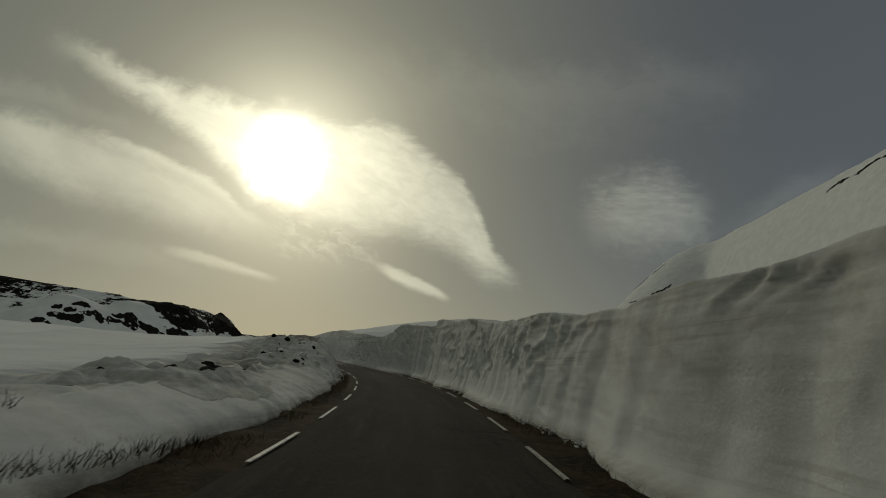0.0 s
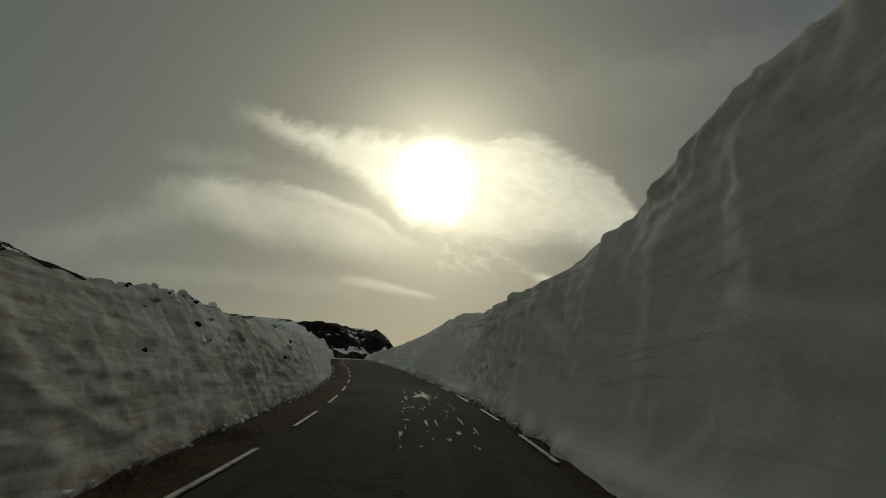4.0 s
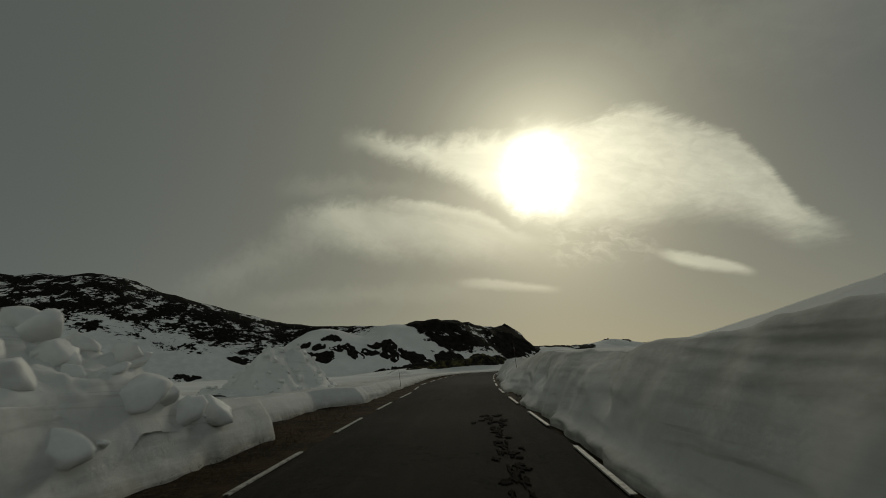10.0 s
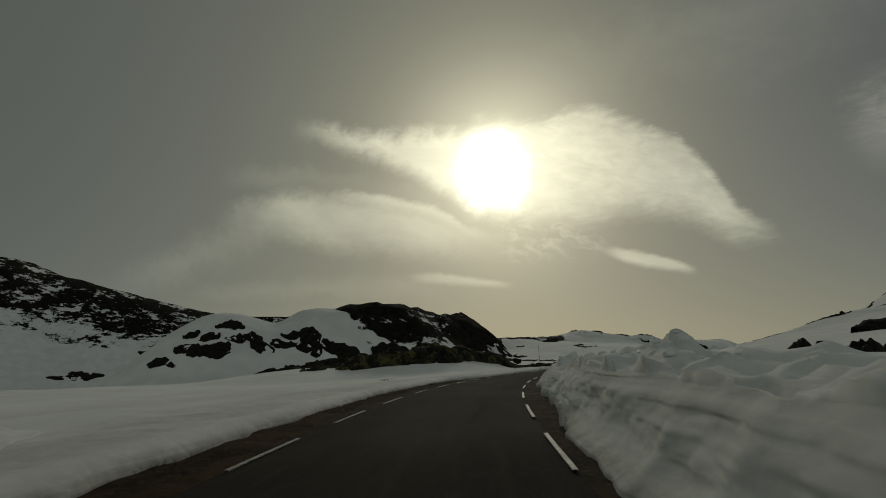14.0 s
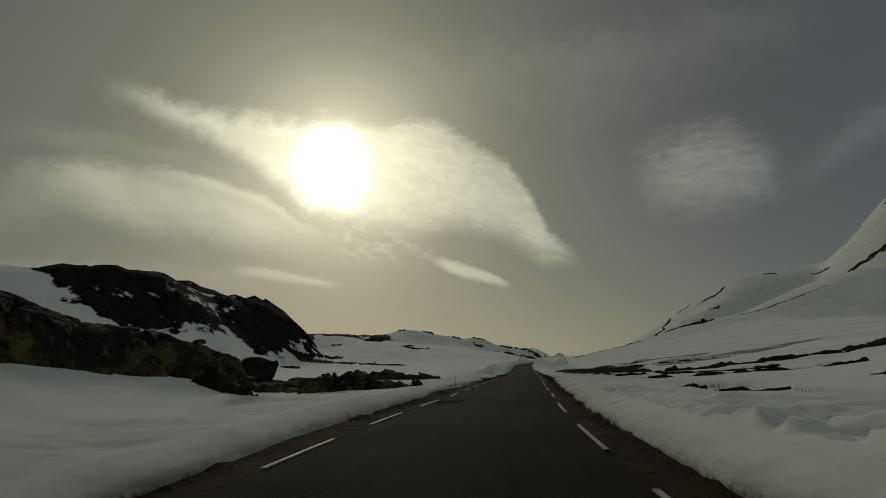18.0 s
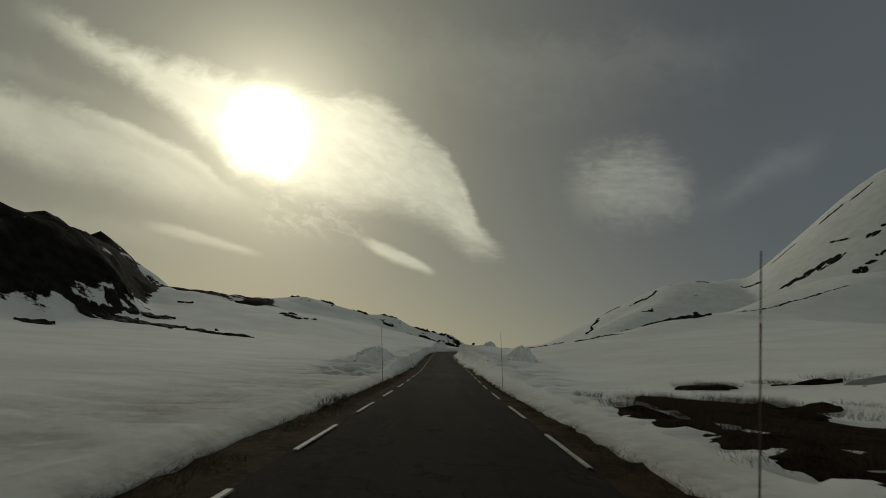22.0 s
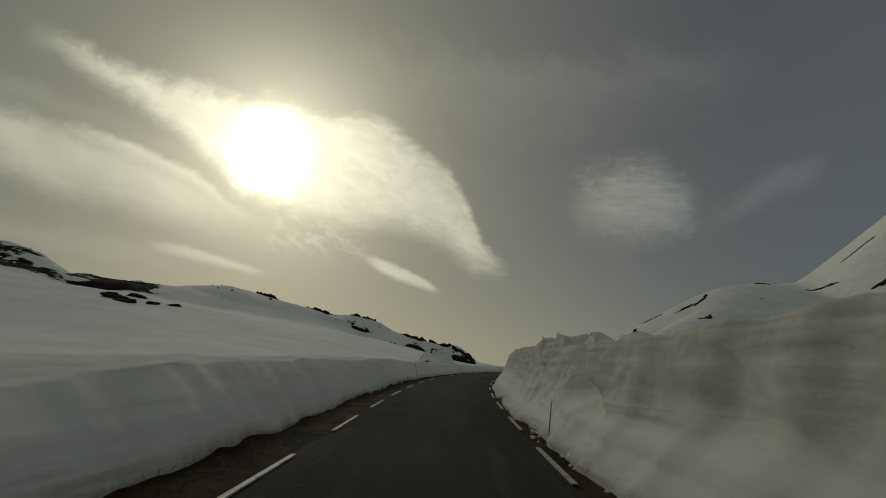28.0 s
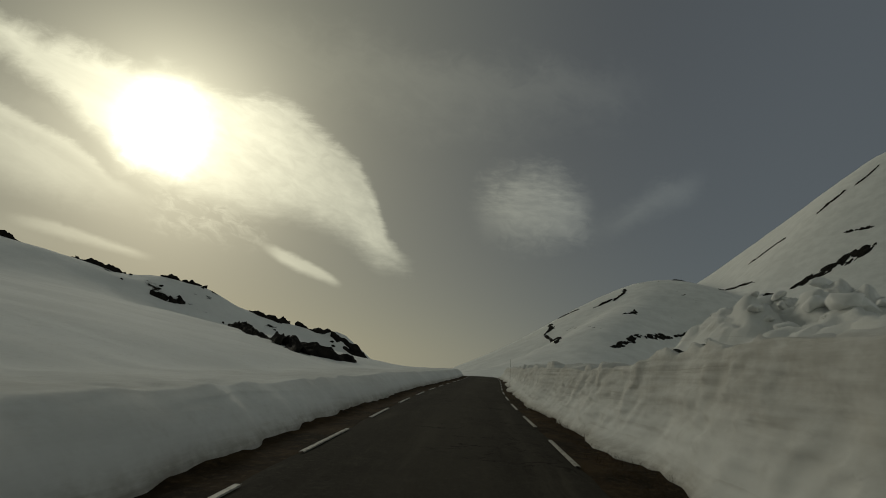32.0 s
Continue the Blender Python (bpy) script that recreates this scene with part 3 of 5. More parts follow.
def ground_at(x, y):
    """Height of the open land, its bareness, the nearest road station and the distance from it."""
    x, y = np.asarray(x, float), np.asarray(y, float)
    fx, fy = x.ravel(), y.ravel()
    best = np.empty(fx.shape, int)
    for i in range(0, len(fx), 20000):
        best[i:i + 20000] = np.argmin((fx[i:i + 20000, None] - RX[None, ::6]) ** 2 + (fy[i:i + 20000, None] - RY[None, ::6]) ** 2, axis=1) * 6
    s = RS[best]
    for _ in range(3):
        px, py, pz, h = road_at(s)
        s = np.clip(s - (fx - px) * np.sin(h) + (fy - py) * np.cos(h), RS[0], RS[-1])
    px, py, pz, h = road_at(s)
    u = (fx - px) * np.cos(h) + (fy - py) * np.sin(h)
    far = np.hypot(fx - px, fy - py)
    side = np.where(u < 0, left_back(s), right_back(s)) * step(0, 12, far)
    lift = 28 * (1 - np.exp(-side * np.maximum(far - 6, 0) / 28)) * step(562, 520, s)
    keep = np.exp(-np.maximum(far - 25, 0) / 200)
    z = pz * keep + (np.where(u < 0, valley(s), 5) + 0.5 * pz) * (1 - keep) + lift * np.exp(-np.maximum(far - np.where(u < 0, 70 + 70 * step(370, 430, s), 70), 0) / 60)
    z = z + np.where(u < 0, 2.5, 0) * step(5, 19, far) * (1 - 0.3 * step(20, 40, far)) * step(62, 40, far) * step(242, 260, s) * step(286, 266, s)
    top, bare = hills(fx, fy)
    k = step(8, 40, far)
    z = z * (1 - k) + k * blend_max(z, 10 + top, 2.0)
    rough = step(12, 60, far)
    z = z + rough * (0.8 * fbm(fx / 40, fy / 40, 0, 4) + bare * (1.1 * (ridged(fx / 26, fy / 26, 2, 3) - 0.8) + 2.0 * fbm(fx / 17, fy / 17, 5, 4, 0.6) + 1.7 * np.abs(fbm(fx / 8, fy / 8, 9, 3)) - 0.4) * step(2, 20, top))
    return z.reshape(x.shape), bare.reshape(x.shape), s.reshape(x.shape), far.reshape(x.shape)


# ---------------------------------------------------------------- making objects
def sheet(name, points, material, values=None, smooth=True):
    """A mesh from a grid of places (rows, columns, 3)."""
    r, c = points.shape[:2]
    i = np.arange(r * c).reshape(r, c)
    q = np.stack([i[:-1, :-1], i[:-1, 1:], i[1:, 1:], i[1:, :-1]], axis=-1).reshape(-1, 4)
    me = bpy.data.meshes.new(name)
    me.vertices.add(r * c)
    me.vertices.foreach_set("co", points.reshape(-1).astype(np.float32))
    me.loops.add(q.size)
    me.loops.foreach_set("vertex_index", q.reshape(-1).astype(np.int32))
    me.polygons.add(len(q))
    me.polygons.foreach_set("loop_start", np.arange(0, q.size, 4, dtype=np.int32))
    me.polygons.foreach_set("use_smooth", np.full(len(q), smooth))
    me.update(calc_edges=True)
    for key, v in (values or {}).items():
        a = me.attributes.new(key, "FLOAT", "POINT")
        a.data.foreach_set("value", np.broadcast_to(v, (r, c)).reshape(-1).astype(np.float32))
    me.materials.append(material)
    return new(name, me)


def part(name, bm, material, parent=None, label=""):
    me = bpy.data.meshes.new(name)
    bm.to_mesh(me)
    bm.free()
    me.materials.append(material)
    ob = new(name, me)
    if parent:
        ob.parent = parent
    return tagged(ob, label)


# ---------------------------------------------------------------- land
def lines(fine_lo, fine_hi, pitch, reach):
    mid = np.arange(fine_lo, fine_hi + 0.1, pitch)
    out = np.cumsum(pitch * 1.11 ** np.arange(1, 70))
    out = out[out < reach]
    return np.concatenate([fine_lo - out[::-1], mid, fine_hi + out])


gx, gy = np.meshgrid(lines(-420, 190, 2.2, 3000), lines(-60, 700, 2.4, 3000))
gz, bare, gs, far = ground_at(gx, gy)
gz = gz - 1.6 * step(34, 14, far) - 6 * step(14, 5, far)          # the near banks lie over it
bare = bare * step(14, 50, far)
tagged(sheet("ground", np.stack([gx, gy, gz], -1), SNOW, {"rock": bare, "dirt": 0.0}), "snow-covered upland with bare dark rock showing through", "snow field", kind="structure")


def bank(name, sign, foot, high, run, back, label):
    """The ploughed snow edge and the snow behind it, from the road out to forty metres."""
    s = np.arange(-34, 545, 0.125)
    S = s[:, None]
    face = np.concatenate([np.linspace(0, 0.9, 46), np.linspace(0.92, 1, 7)])
    out = np.concatenate([[0.05, 0.12, 0.3, 0.6, 0.9], 0.9 + np.cumsum(0.30 * 1.14 ** np.arange(0, 23))])
    f, H, R = np.abs(foot(s))[:, None], soften(high(s), 25)[:, None], soften(run(s), 25)[:, None]
    f = f + (0.16 if sign > 0 else 0.10) * fbm(S / 4.1, sign * 7.7, 0, 3) * step(0.2, 0.8, H) + 0.05 * vnoise(S / 0.6, 3 + sign)
    H = H * (1 + 0.03 * fbm(S / 7.0, 20 + sign, 0, 3)) + 0.04 * vnoise(S / 0.9, 11 * sign)
    p = face[None, :]
    z_face = H * p
    tall = step(0.6, 2.0, H)
    lean = f + RAMP(s)[:, None] * (sign > 0) * (1 - np.exp(-(z_face / 0.38) ** 1.4)) + R * (0.25 * p + 0.75 * p ** 2.2) * (1 - 0.8 * tall) + R * (0.75 * p + 0.25 * p ** 3) * 0.8 * tall
    cut = DRIPS(s)[:, None]
    wide = fbm(S / 8.0, z_face / 6.0 + 4 * sign, 0, 3) * 0.13
    W = S + 0.55 * fbm(S / 2.2, z_face / 1.1, 60 + sign, 3) + 0.16 * fbm(S / 0.6, z_face / 0.35, 61, 3)
    # hollows melted into the face with sharp arrises between them, taller than wide on the cut walls
    if sign > 0:
        near1, near2, own = cells(W / 1.0 + 0.35 * z_face, z_face / 1.8 + 0.5 * fbm(S / 1.6, z_face, 4, 2), 3)
        fine1, fine2, _ = cells(W / 0.40 + 0.5 * z_face, z_face / 0.42, 5)
    else:
        near1, near2, own = cells(W / 1.9 + 0.6 * z_face, z_face / 0.62, 8)
        fine1, fine2, _ = cells(W / 0.7 + 0.3 * z_face, z_face / 0.24, 9)
    hollow = np.minimum(near2 - near1, 0.42) * 0.32 + 0.05 * own - 0.06
    patchy = step(-0.35, 0.35, fbm(S / 5.0, z_face / 2.6, 12 * sign, 2)) * step(0.04, 0.2, p)
    dent = (hollow + 0.10 * np.minimum(fine2 - fine1, 0.4) * patchy) * patchy * (cut if sign > 0 else 0.40 * ROUGH(s)[:, None] + 0.12)
    drip_here = (0.3 + 0.7 * step(-0.1, 0.4, fbm(S / 9.0, 31 * sign, 0, 2))) * cut
    scoop = np.maximum(fbm(S / 2.6 - 0.8 * z_face, z_face / 1.5, 40 + sign, 2) - 0.12, 0) * SCOOPED(s)[:, None] * (sign > 0) * step(0.25, 0.55, p)
    rib = -np.maximum(1 - np.abs(vnoise(W / 2.1, z_face / 9.0, 70 + sign)) * 8.0, 0) ** 1.5 * 0.17 * drip_here * step(0.15, 0.5, p)
    shelf = BENCH(s)[:, None] * (sign > 0) * step(0.30, 0.42, p + 0.05 * vnoise(S / 3.0, 8))
    # thin strata standing proud of one another, clearest towards the top
    bed = z_face + 0.25 * fbm(S / 12.0, 3.0, 14, 2)
    strata = 0.045 * (step(-0.1, 0.1, vnoise(S / 18.0, bed * 4.6, 8 * sign)) - 0.5) + 0.03 * (step(-0.12, 0.12, vnoise(S / 9.0, bed * 10.5, 5 * sign)) - 0.5)
    strata = strata * (0.16 + 0.7 * step(0.6, 0.88, p)) * (0.5 + 0.5 * step(-0.3, 0.4, vnoise(S / 6.0, z_face / 1.5, 33))) * step(0.25, 0.9, H)
    lump = fbm(S / 0.5, z_face / 0.45, 2 * sign, 3) * 0.014
    rag = (ROUGH if sign < 0 else ROUGH_RIGHT)(s)[:, None]
    lump = lump + rag * (0.045 * fbm(S / 0.6, z_face / 0.4, 4, 4, 0.65) + 0.06 * fbm(S / 4.0, z_face / 0.22, 9, 3) * 0.5) * (1 if sign > 0 else 0.8)
    groove = 0.022 * np.sin(z_face * 17 + 5 * fbm(S / 9, z_face / 2, 3, 2)) * step(-0.3, 0.5, vnoise(S / 5, z_face, 4)) * GROOVED(s)[:, None] * step(0.05, 0.2, p) * step(0.75, 0.5, p)
    # a skirt of fallen snow along the foot
    skirt = -0.38 * np.exp(-(z_face / 0.16) ** 2) * step(-0.35, 0.45, fbm(S / 3.0, 55 + sign, 0, 3)) * step(0.5, 1.2, H) * (1 if sign > 0 else 0.4)
    clear = np.abs((left_line if sign < 0 else right_line)(s))[:, None] + 0.14
    u_face = lean + scoop + shelf + skirt + ((wide + dent + rib) * tall + strata + lump + groove) * (np.sin(p * np.pi) * 0.35 + 0.65)
    u_face = np.maximum(u_face, clear + 0.06 * vnoise(S / 0.5, z_face / 0.1, 90))
    reach = out[None, :]
    u_out = u_face[:, -1:] * np.exp(-reach / 0.8) + (lean[:, -1:] + shelf[:, -1:]) * (1 - np.exp(-reach / 0.8)) + reach
    x, y, z, h = [a[:, None] for a in road_at(s)]
    def world(u, up): return np.stack([x + sign * u * np.cos(h), y + sign * u * np.sin(h), z + up], -1)
    land = world(u_out, 0 * u_out)
    lz, lb, _, lf = ground_at(land[..., 0], land[..., 1])
    lz = lz - z
    blend = step(0.0, 16.0, reach)
    top = (H + 0.02) * (1 - np.maximum(blend, step(0, 6, lz * 5 - 1) * step(0, 5, reach))) + np.maximum(lz, 0.75 * np.minimum(H, 0.7)) * np.maximum(blend, step(0, 6, lz * 5 - 1) * step(0, 5, reach)) + np.maximum(H - 0.6, 0) * (0.45 * step(10, 60, S) * step(420, 380, S) if sign > 0 else 0.08) * blend * step(40, 18, reach)
    top = top + 0.06 * fbm(u_out / 1.9, S / 2.3, sign, 3) * step(0, 1.5, reach) + 0.18 * fbm(u_out / 9, S / 12, sign, 2) * step(2, 9, reach)
    top = top + rag * step(7, 2, reach) * ((0.12 if sign < 0 else 0.27) * fbm(u_out / 0.9, S / 1.0, 6, 4, 0.6))
    if sign < 0:
        slab1, slab2, tilt = cells(u_out / 0.75 + 0.3 * fbm(S / 0.8, u_out, 3, 2), S / 1.1 + 0.3 * fbm(S, u_out / 0.8, 7, 2), 15)
        top = top + rag * step(0.0, 0.6, reach) * step(6, 3, reach) * (0.34 * (tilt - 0.5) - 0.12 * step(0.14, 0.0, slab2 - slab1))
    top = top - 3.0 * step(27, 41, reach)
    up = np.concatenate([z_face, top], 1)
    u = np.concatenate([u_face, u_out], 1)
    up[:, 0] = -0.25
    pts = world(u, up)
    rise = np.concatenate([face, np.full(len(out), 0.7)])[None, :]
    behind = np.concatenate([0 * face, out])[None, :]
    dirt = 0.5 * np.exp(-up ** 2 / 0.04) + (0.30 if sign > 0 else 0.16) * step(0.4, 1.6, H) * step(0.1, 0.9, rise) * step(3, 0.5, behind)
    dirt = dirt + DIRTY(s)[:, None] * (sign < 0) * step(6, 2, behind) * (0.75 + 0.75 * step(0.0, 0.8, behind))
    rock = np.concatenate([np.zeros_like(z_face), lb * step(10, 30, lf)], 1)
    if sign < 0:
        pts, rock, dirt = pts[:, ::-1], rock[:, ::-1], dirt[:, ::-1]
    return tagged(sheet(name, pts, SNOW, {"rock": rock, "dirt": dirt}), label, "snow bank", kind="structure")


DRIPS = table("-36:0.9 25:1.0 40:0.35 48:0.35 54:0.8 60:1.1 72:1.1 77:0.5 86:0.15 100:0.12 370:0 400:0.12 455:0.1 466:0.5 560:0.3")
SCOOPED = table("-36:0.25 30:0.2 45:0.25 70:0.12 110:0.2 128:0.35 150:0.35 158:0.22 175:0.2 190:0.1 380:0.1 395:0.5 410:0.45 425:0.15 450:0.15 560:0.2")
BENCH = table("-36:0 384:0 394:0.25 404:0.2 409:0.06 560:0.04")
RAMP = table("-36:0.12 60:0.15 90:0 380:0.1 395:0.4 430:0.4 445:0.3 470:0.2 560:0.2")
ROUGH_RIGHT = table("-36:0.1 130:0.1 168:0.3 174:1.0 255:1.0 270:0.3 345:0.5 375:0.6 385:0.25 404:0.3 408:0.9 420:0.8 426:0.25 458:0.3 463:0.7 475:0.8 560:0.4")
ROUGH = table("-36:0.3 8:0.5 18:1 62:1 80:0.25 160:0.1 335:0.1 340:0.9 357:0.9 363:0.1 560:0.1")
GROOVED = table("-36:0 90:0 105:0.8 140:1 170:0.6 200:0.2 260:0 560:0")
DIRTY = table("-36:0.1 10:0.22 22:0.45 40:0.55 50:0.85 68:0.95 80:0.35 110:0.15 560:0.05")
bank("snow_bank_left", -1, left_foot, left_high, left_run, left_back, "ploughed snow bank of old grey-white snow beside the road")
bank("snow_bank_right", 1, right_foot, right_high, right_run, right_back, "tall snow wall cut by the plough along the road")

# road: one strip with a slight crown; verges of wet soil under the snow's foot
s = np.arange(-34, 545, 0.5)
S = s[:, None]
x, y, z, h = [a[:, None] for a in road_at(s)]
a, b = left_line(s)[:, None] - 0.18 - 0.06 * vnoise(S / 1.1, 1), right_line(s)[:, None] + 0.16 + 0.05 * vnoise(S / 1.3, 2)
q = np.linspace(0, 1, 15)[None, :]
u = a + (b - a) * q
up = 0.05 * (1 - (2 * q - 1) ** 2) + 0.006 * fbm(u / 1.2, S / 2.0, 0, 3)
edge = np.minimum(q, 1 - q) < 0.001
up = np.where(edge, -0.05, up)
road = tagged(sheet("road", np.stack([x + u * np.cos(h), y + u * np.sin(h), z + up], -1), ASPHALT, {"side": q, "run": S, "dark_stretch": step(45, 80, S) * step(350, 315, S)}), "narrow worn dark asphalt mountain road", "road", kind="structure")


def verge(name, line, foot, sign):
    a = np.abs(line(s))[:, None] + 0.05
    b = np.abs(foot(s))[:, None] + 1.4
    q = np.linspace(0, 1, 16)[None, :]
    u = a + (b - a) * q
    up = -0.03 + 0.05 * fbm(u / 0.35, S / 0.4, sign, 3) * step(0.05, 0.3, q) + 0.03 * step(0.2, 0.6, q)
    pts = np.stack([x + sign * u * np.cos(h), y + sign * u * np.sin(h), z + up], -1)
    return tagged(sheet(name, pts if sign > 0 else pts[:, ::-1], SOIL), "strip of wet brown soil and dead grass beside the asphalt", "verge", kind="structure")


verge("verge_left", left_line, left_foot, -1)
verge("verge_right", right_line, right_foot, 1)

# edge lines: one painted dash after another
LEFT_DASHES = [-27.4, 7.6, 18.6, 29.4, 41.3, 60.1, 94.4, 101.9, 113.4, 123.6, 136.8, 153.5, 166.9, 184.6, 227.1, 238.8, 255.5, 272.0, 282.6, 299.3, 315.0, 331.1, 346.1, 361.4, 407.5, 417.7, 434.5, 450.3, 465.6, 540.0]
RIGHT_DASHES = [-27.2, 7.8, 18.2, 35.2, 44.9, 56.7, 95.2, 112.4, 123.4, 135.9, 153.0, 165.2, 183.2, 226.3, 238.5, 256.4, 269.0, 286.0, 302.5, 333.5, 348.9, 365.1, 403.9, 419.5, 436.2, 452.5, 466.0, 540.0]


def dash(s0, length, line):
    n = 5
    bm = bmesh.new()
    rows = []
    for i in range(n):
        ss = s0 + length * i / (n - 1)
        c = float(line(ss))
        q = 0.027
        rows.append([bm.verts.new(at(ss, c + w, q + up)) for w, up in ((-0.041, -0.02), (-0.037, 0.0), (0.037, 0.0), (0.041, -0.02))])
    for r0, r1 in zip(rows, rows[1:]):
        for k in range(3):
            bm.faces.new((r0[k], r0[k + 1], r1[k + 1], r1[k]))
    part("edge_line_dash", bm, PAINT, road)


for starts, line in ((LEFT_DASHES, left_line), (RIGHT_DASHES, right_line)):
    for s0, s1 in zip(starts, starts[1:]):
        n = max(1, round((s1 - s0) / 5.75))
        for i in range(n):
            dash(s0 + (s1 - s0) * i / n, (s1 - s0) / n * 0.545, line)


# ---------------------------------------------------------------- things on the snow
from mathutils.bvhtree import BVHTree

LAND = []
for name in ("ground", "snow_bank_left", "snow_bank_right", "road"):
    me = bpy.data.objects[name].data
    co = np.empty(len(me.vertices) * 3, np.float32)
    me.vertices.foreach_get("co", co)
    ix = np.empty(len(me.loops), np.int32)
    me.loops.foreach_get("vertex_index", ix)
    LAND.append(BVHTree.FromPolygons(co.reshape(-1, 3).tolist(), ix.reshape(-1, 4).tolist()))


def surface(x, y):
    """Height of the snow or road under a place."""
    z = -100.0
    for tree in LAND:
        hit = tree.ray_cast(Vector((x, y, 400)), Vector((0, 0, -1)))[0]
        if hit:
            z = max(z, hit.z)
    return z


def rest(s, u, sink=0.0):
    p = at(s, u)
    return Vector((p.x, p.y, surface(p.x, p.y) - sink))


def empty(name, where, label, category, group=""):
    ob = new(name)
    ob.location = where
    return tagged(ob, label, category, group)


def lump(seed, size, rough=0.35, detail=3, edges=0.5, flat=0.0):
    """A stone or a lump of snow as a bmesh about its foot."""
    bm = bmesh.new()
    bmesh.ops.create_icosphere(bm, subdivisions=detail, radius=0.5)
    co = np.array([v.co[:] for v in bm.verts])
    n = co / np.linalg.norm(co, axis=1)[:, None]
    q = n * 1.3 + seed * 7.31
    r = 1 + rough * (fbm(q[:, 0], q[:, 1], q[:, 2], 3) * (1 - edges) + (ridged(q[:, 0] * 0.8, q[:, 1] * 0.8, q[:, 2] * 0.8, 3) - 0.4) * edges)
    # a few flat faces, as if broken off
    rng = np.random.default_rng(seed)
    co = co * r[:, None]
    for _ in range(int(4 + 5 * edges)):
        d = rng.normal(size=3)
        d /= np.linalg.norm(d)
        over = np.maximum(co @ d - rng.uniform(0.30, 0.46), 0)
        co = co - over[:, None] * d * 0.9
    co = co * np.array(size)
    co[:, 2] = np.maximum(co[:, 2], -0.28 * size[2])
    for v, c in zip(bm.verts, co):
        v.co = c
    for f in bm.faces:
        f.smooth = edges < 0.6
    return bm


STONES, BLOCKS = [], []
for k in range(7):
    for store, args in ((STONES, (100 + k, (1, 1, 0.8), 0.4, 3, 0.9)), (BLOCKS, (200 + k, (1, 1, 0.85), 0.35, 3, 0.55))):
        me = bpy.data.meshes.new("stone")
        b = lump(*args)
        b.to_mesh(me)
        b.free()
        store.append(me)
COPIES = {}


def piece(name, store, k, material, where, size, parent=None, rng=random):
    """One stone or block, turned and sized, on a shared mesh."""
    key = (store[k % len(store)].name, material.name)
    if key not in COPIES:
        me = store[k % len(store)].copy()
        me.materials.clear()
        me.materials.append(material)
        COPIES[key] = me
    ob = new(name, COPIES[key])
    m = Matrix.Translation(where) @ Euler((rng.uniform(-0.5, 0.5), rng.uniform(-0.5, 0.5), rng.uniform(0, 6.28))).to_matrix().to_4x4() @ Matrix.Diagonal((size * rng.uniform(0.75, 1.3), size * rng.uniform(0.75, 1.3), size * rng.uniform(0.7, 1.15), 1))
    if parent:
        ob.parent = parent
        ob.matrix_basis = Matrix.Translation(-parent.location) @ m
    else:
        ob.matrix_basis = m
    return ob


def plan(*pairs):
    return [at(s, u).xy[:] for s, u in pairs]


def rock_shelf(places, width, height, label, seed, material=None, stones=0, cover=0.0):
    """Bare rock breaking through the snow along a line of places, with loose stones on it."""
    pts = [Vector((x, y, 0)) for x, y in places]
    lens = np.cumsum([0] + [(b - a).length for a, b in zip(pts, pts[1:])])
    height *= 0.5
    n = int(max(16, min(110, lens[-1] / max(width * 0.13, 0.3))))
    c = 19
    grid = np.zeros((n, c, 3))
    for i in range(n):
        d = lens[-1] * i / (n - 1)
        px, py = np.interp(d, lens, [p.x for p in pts]), np.interp(d, lens, [p.y for p in pts])
        e = min(d + 0.5, lens[-1])
        g = max(e - 1.0, 0)
        tx, ty = np.interp(e, lens, [p.x for p in pts]) - np.interp(g, lens, [p.x for p in pts]), np.interp(e, lens, [p.y for p in pts]) - np.interp(g, lens, [p.y for p in pts])
        L = math.hypot(tx, ty) or 1
        taper = math.sin(math.pi * (i + 0.4) / (n - 0.2)) ** 0.5
        ragged = 1 + 0.75 * float(fbm(d / width * 0.55, seed * 3.3, 0, 3))
        shift = 0.4 * width * float(fbm(d / width * 0.35, seed * 1.9 + 50, 0, 2))
        for j in range(c):
            v = (j / (c - 1) - 0.5)
            w = v * width * taper * max(ragged, 0.25) + shift
            gx, gy = px - ty / L * w, py + tx / L * w
            grid[i, j] = gx, gy, 0
    base = np.array([[surface(p[0], p[1]) for p in row] for row in grid])
    v = np.linspace(-1, 1, c)[None, :]
    prof = 1 - v ** 4
    k = max(width * 0.38, 0.6)
    rel = 0.95 * prof - 0.50 + cover + 0.75 * fbm(grid[..., 0] / k, grid[..., 1] / k, seed, 4, 0.6) + 0.15 * ridged(grid[..., 0] / k * 1.5, grid[..., 1] / k * 1.5, seed, 2)
    grid[..., 2] = base + height * np.clip(rel, -0.6, 1.4) - 0.02
    origin = grid[n // 2, c // 2].copy()
    thing = empty("rock_outcrop", origin, label, "rock")
    ob = sheet("bare_rock", grid - origin, material or ROCK, smooth=False)
    ob.parent = thing
    rng = random.Random(seed)
    for q in range((stones + 1) // 2):
        i, j = rng.randrange(1, n - 1), rng.randrange(4, c - 4)
        size = rng.uniform(0.2, 0.5) * min(width * 0.5, 1.5 * height + 0.4)
        piece("stone", STONES, q + seed, material or ROCK, Vector(grid[i, j]) + Vector((0, 0, 0.02 * size)), size, thing, rng)
    return thing


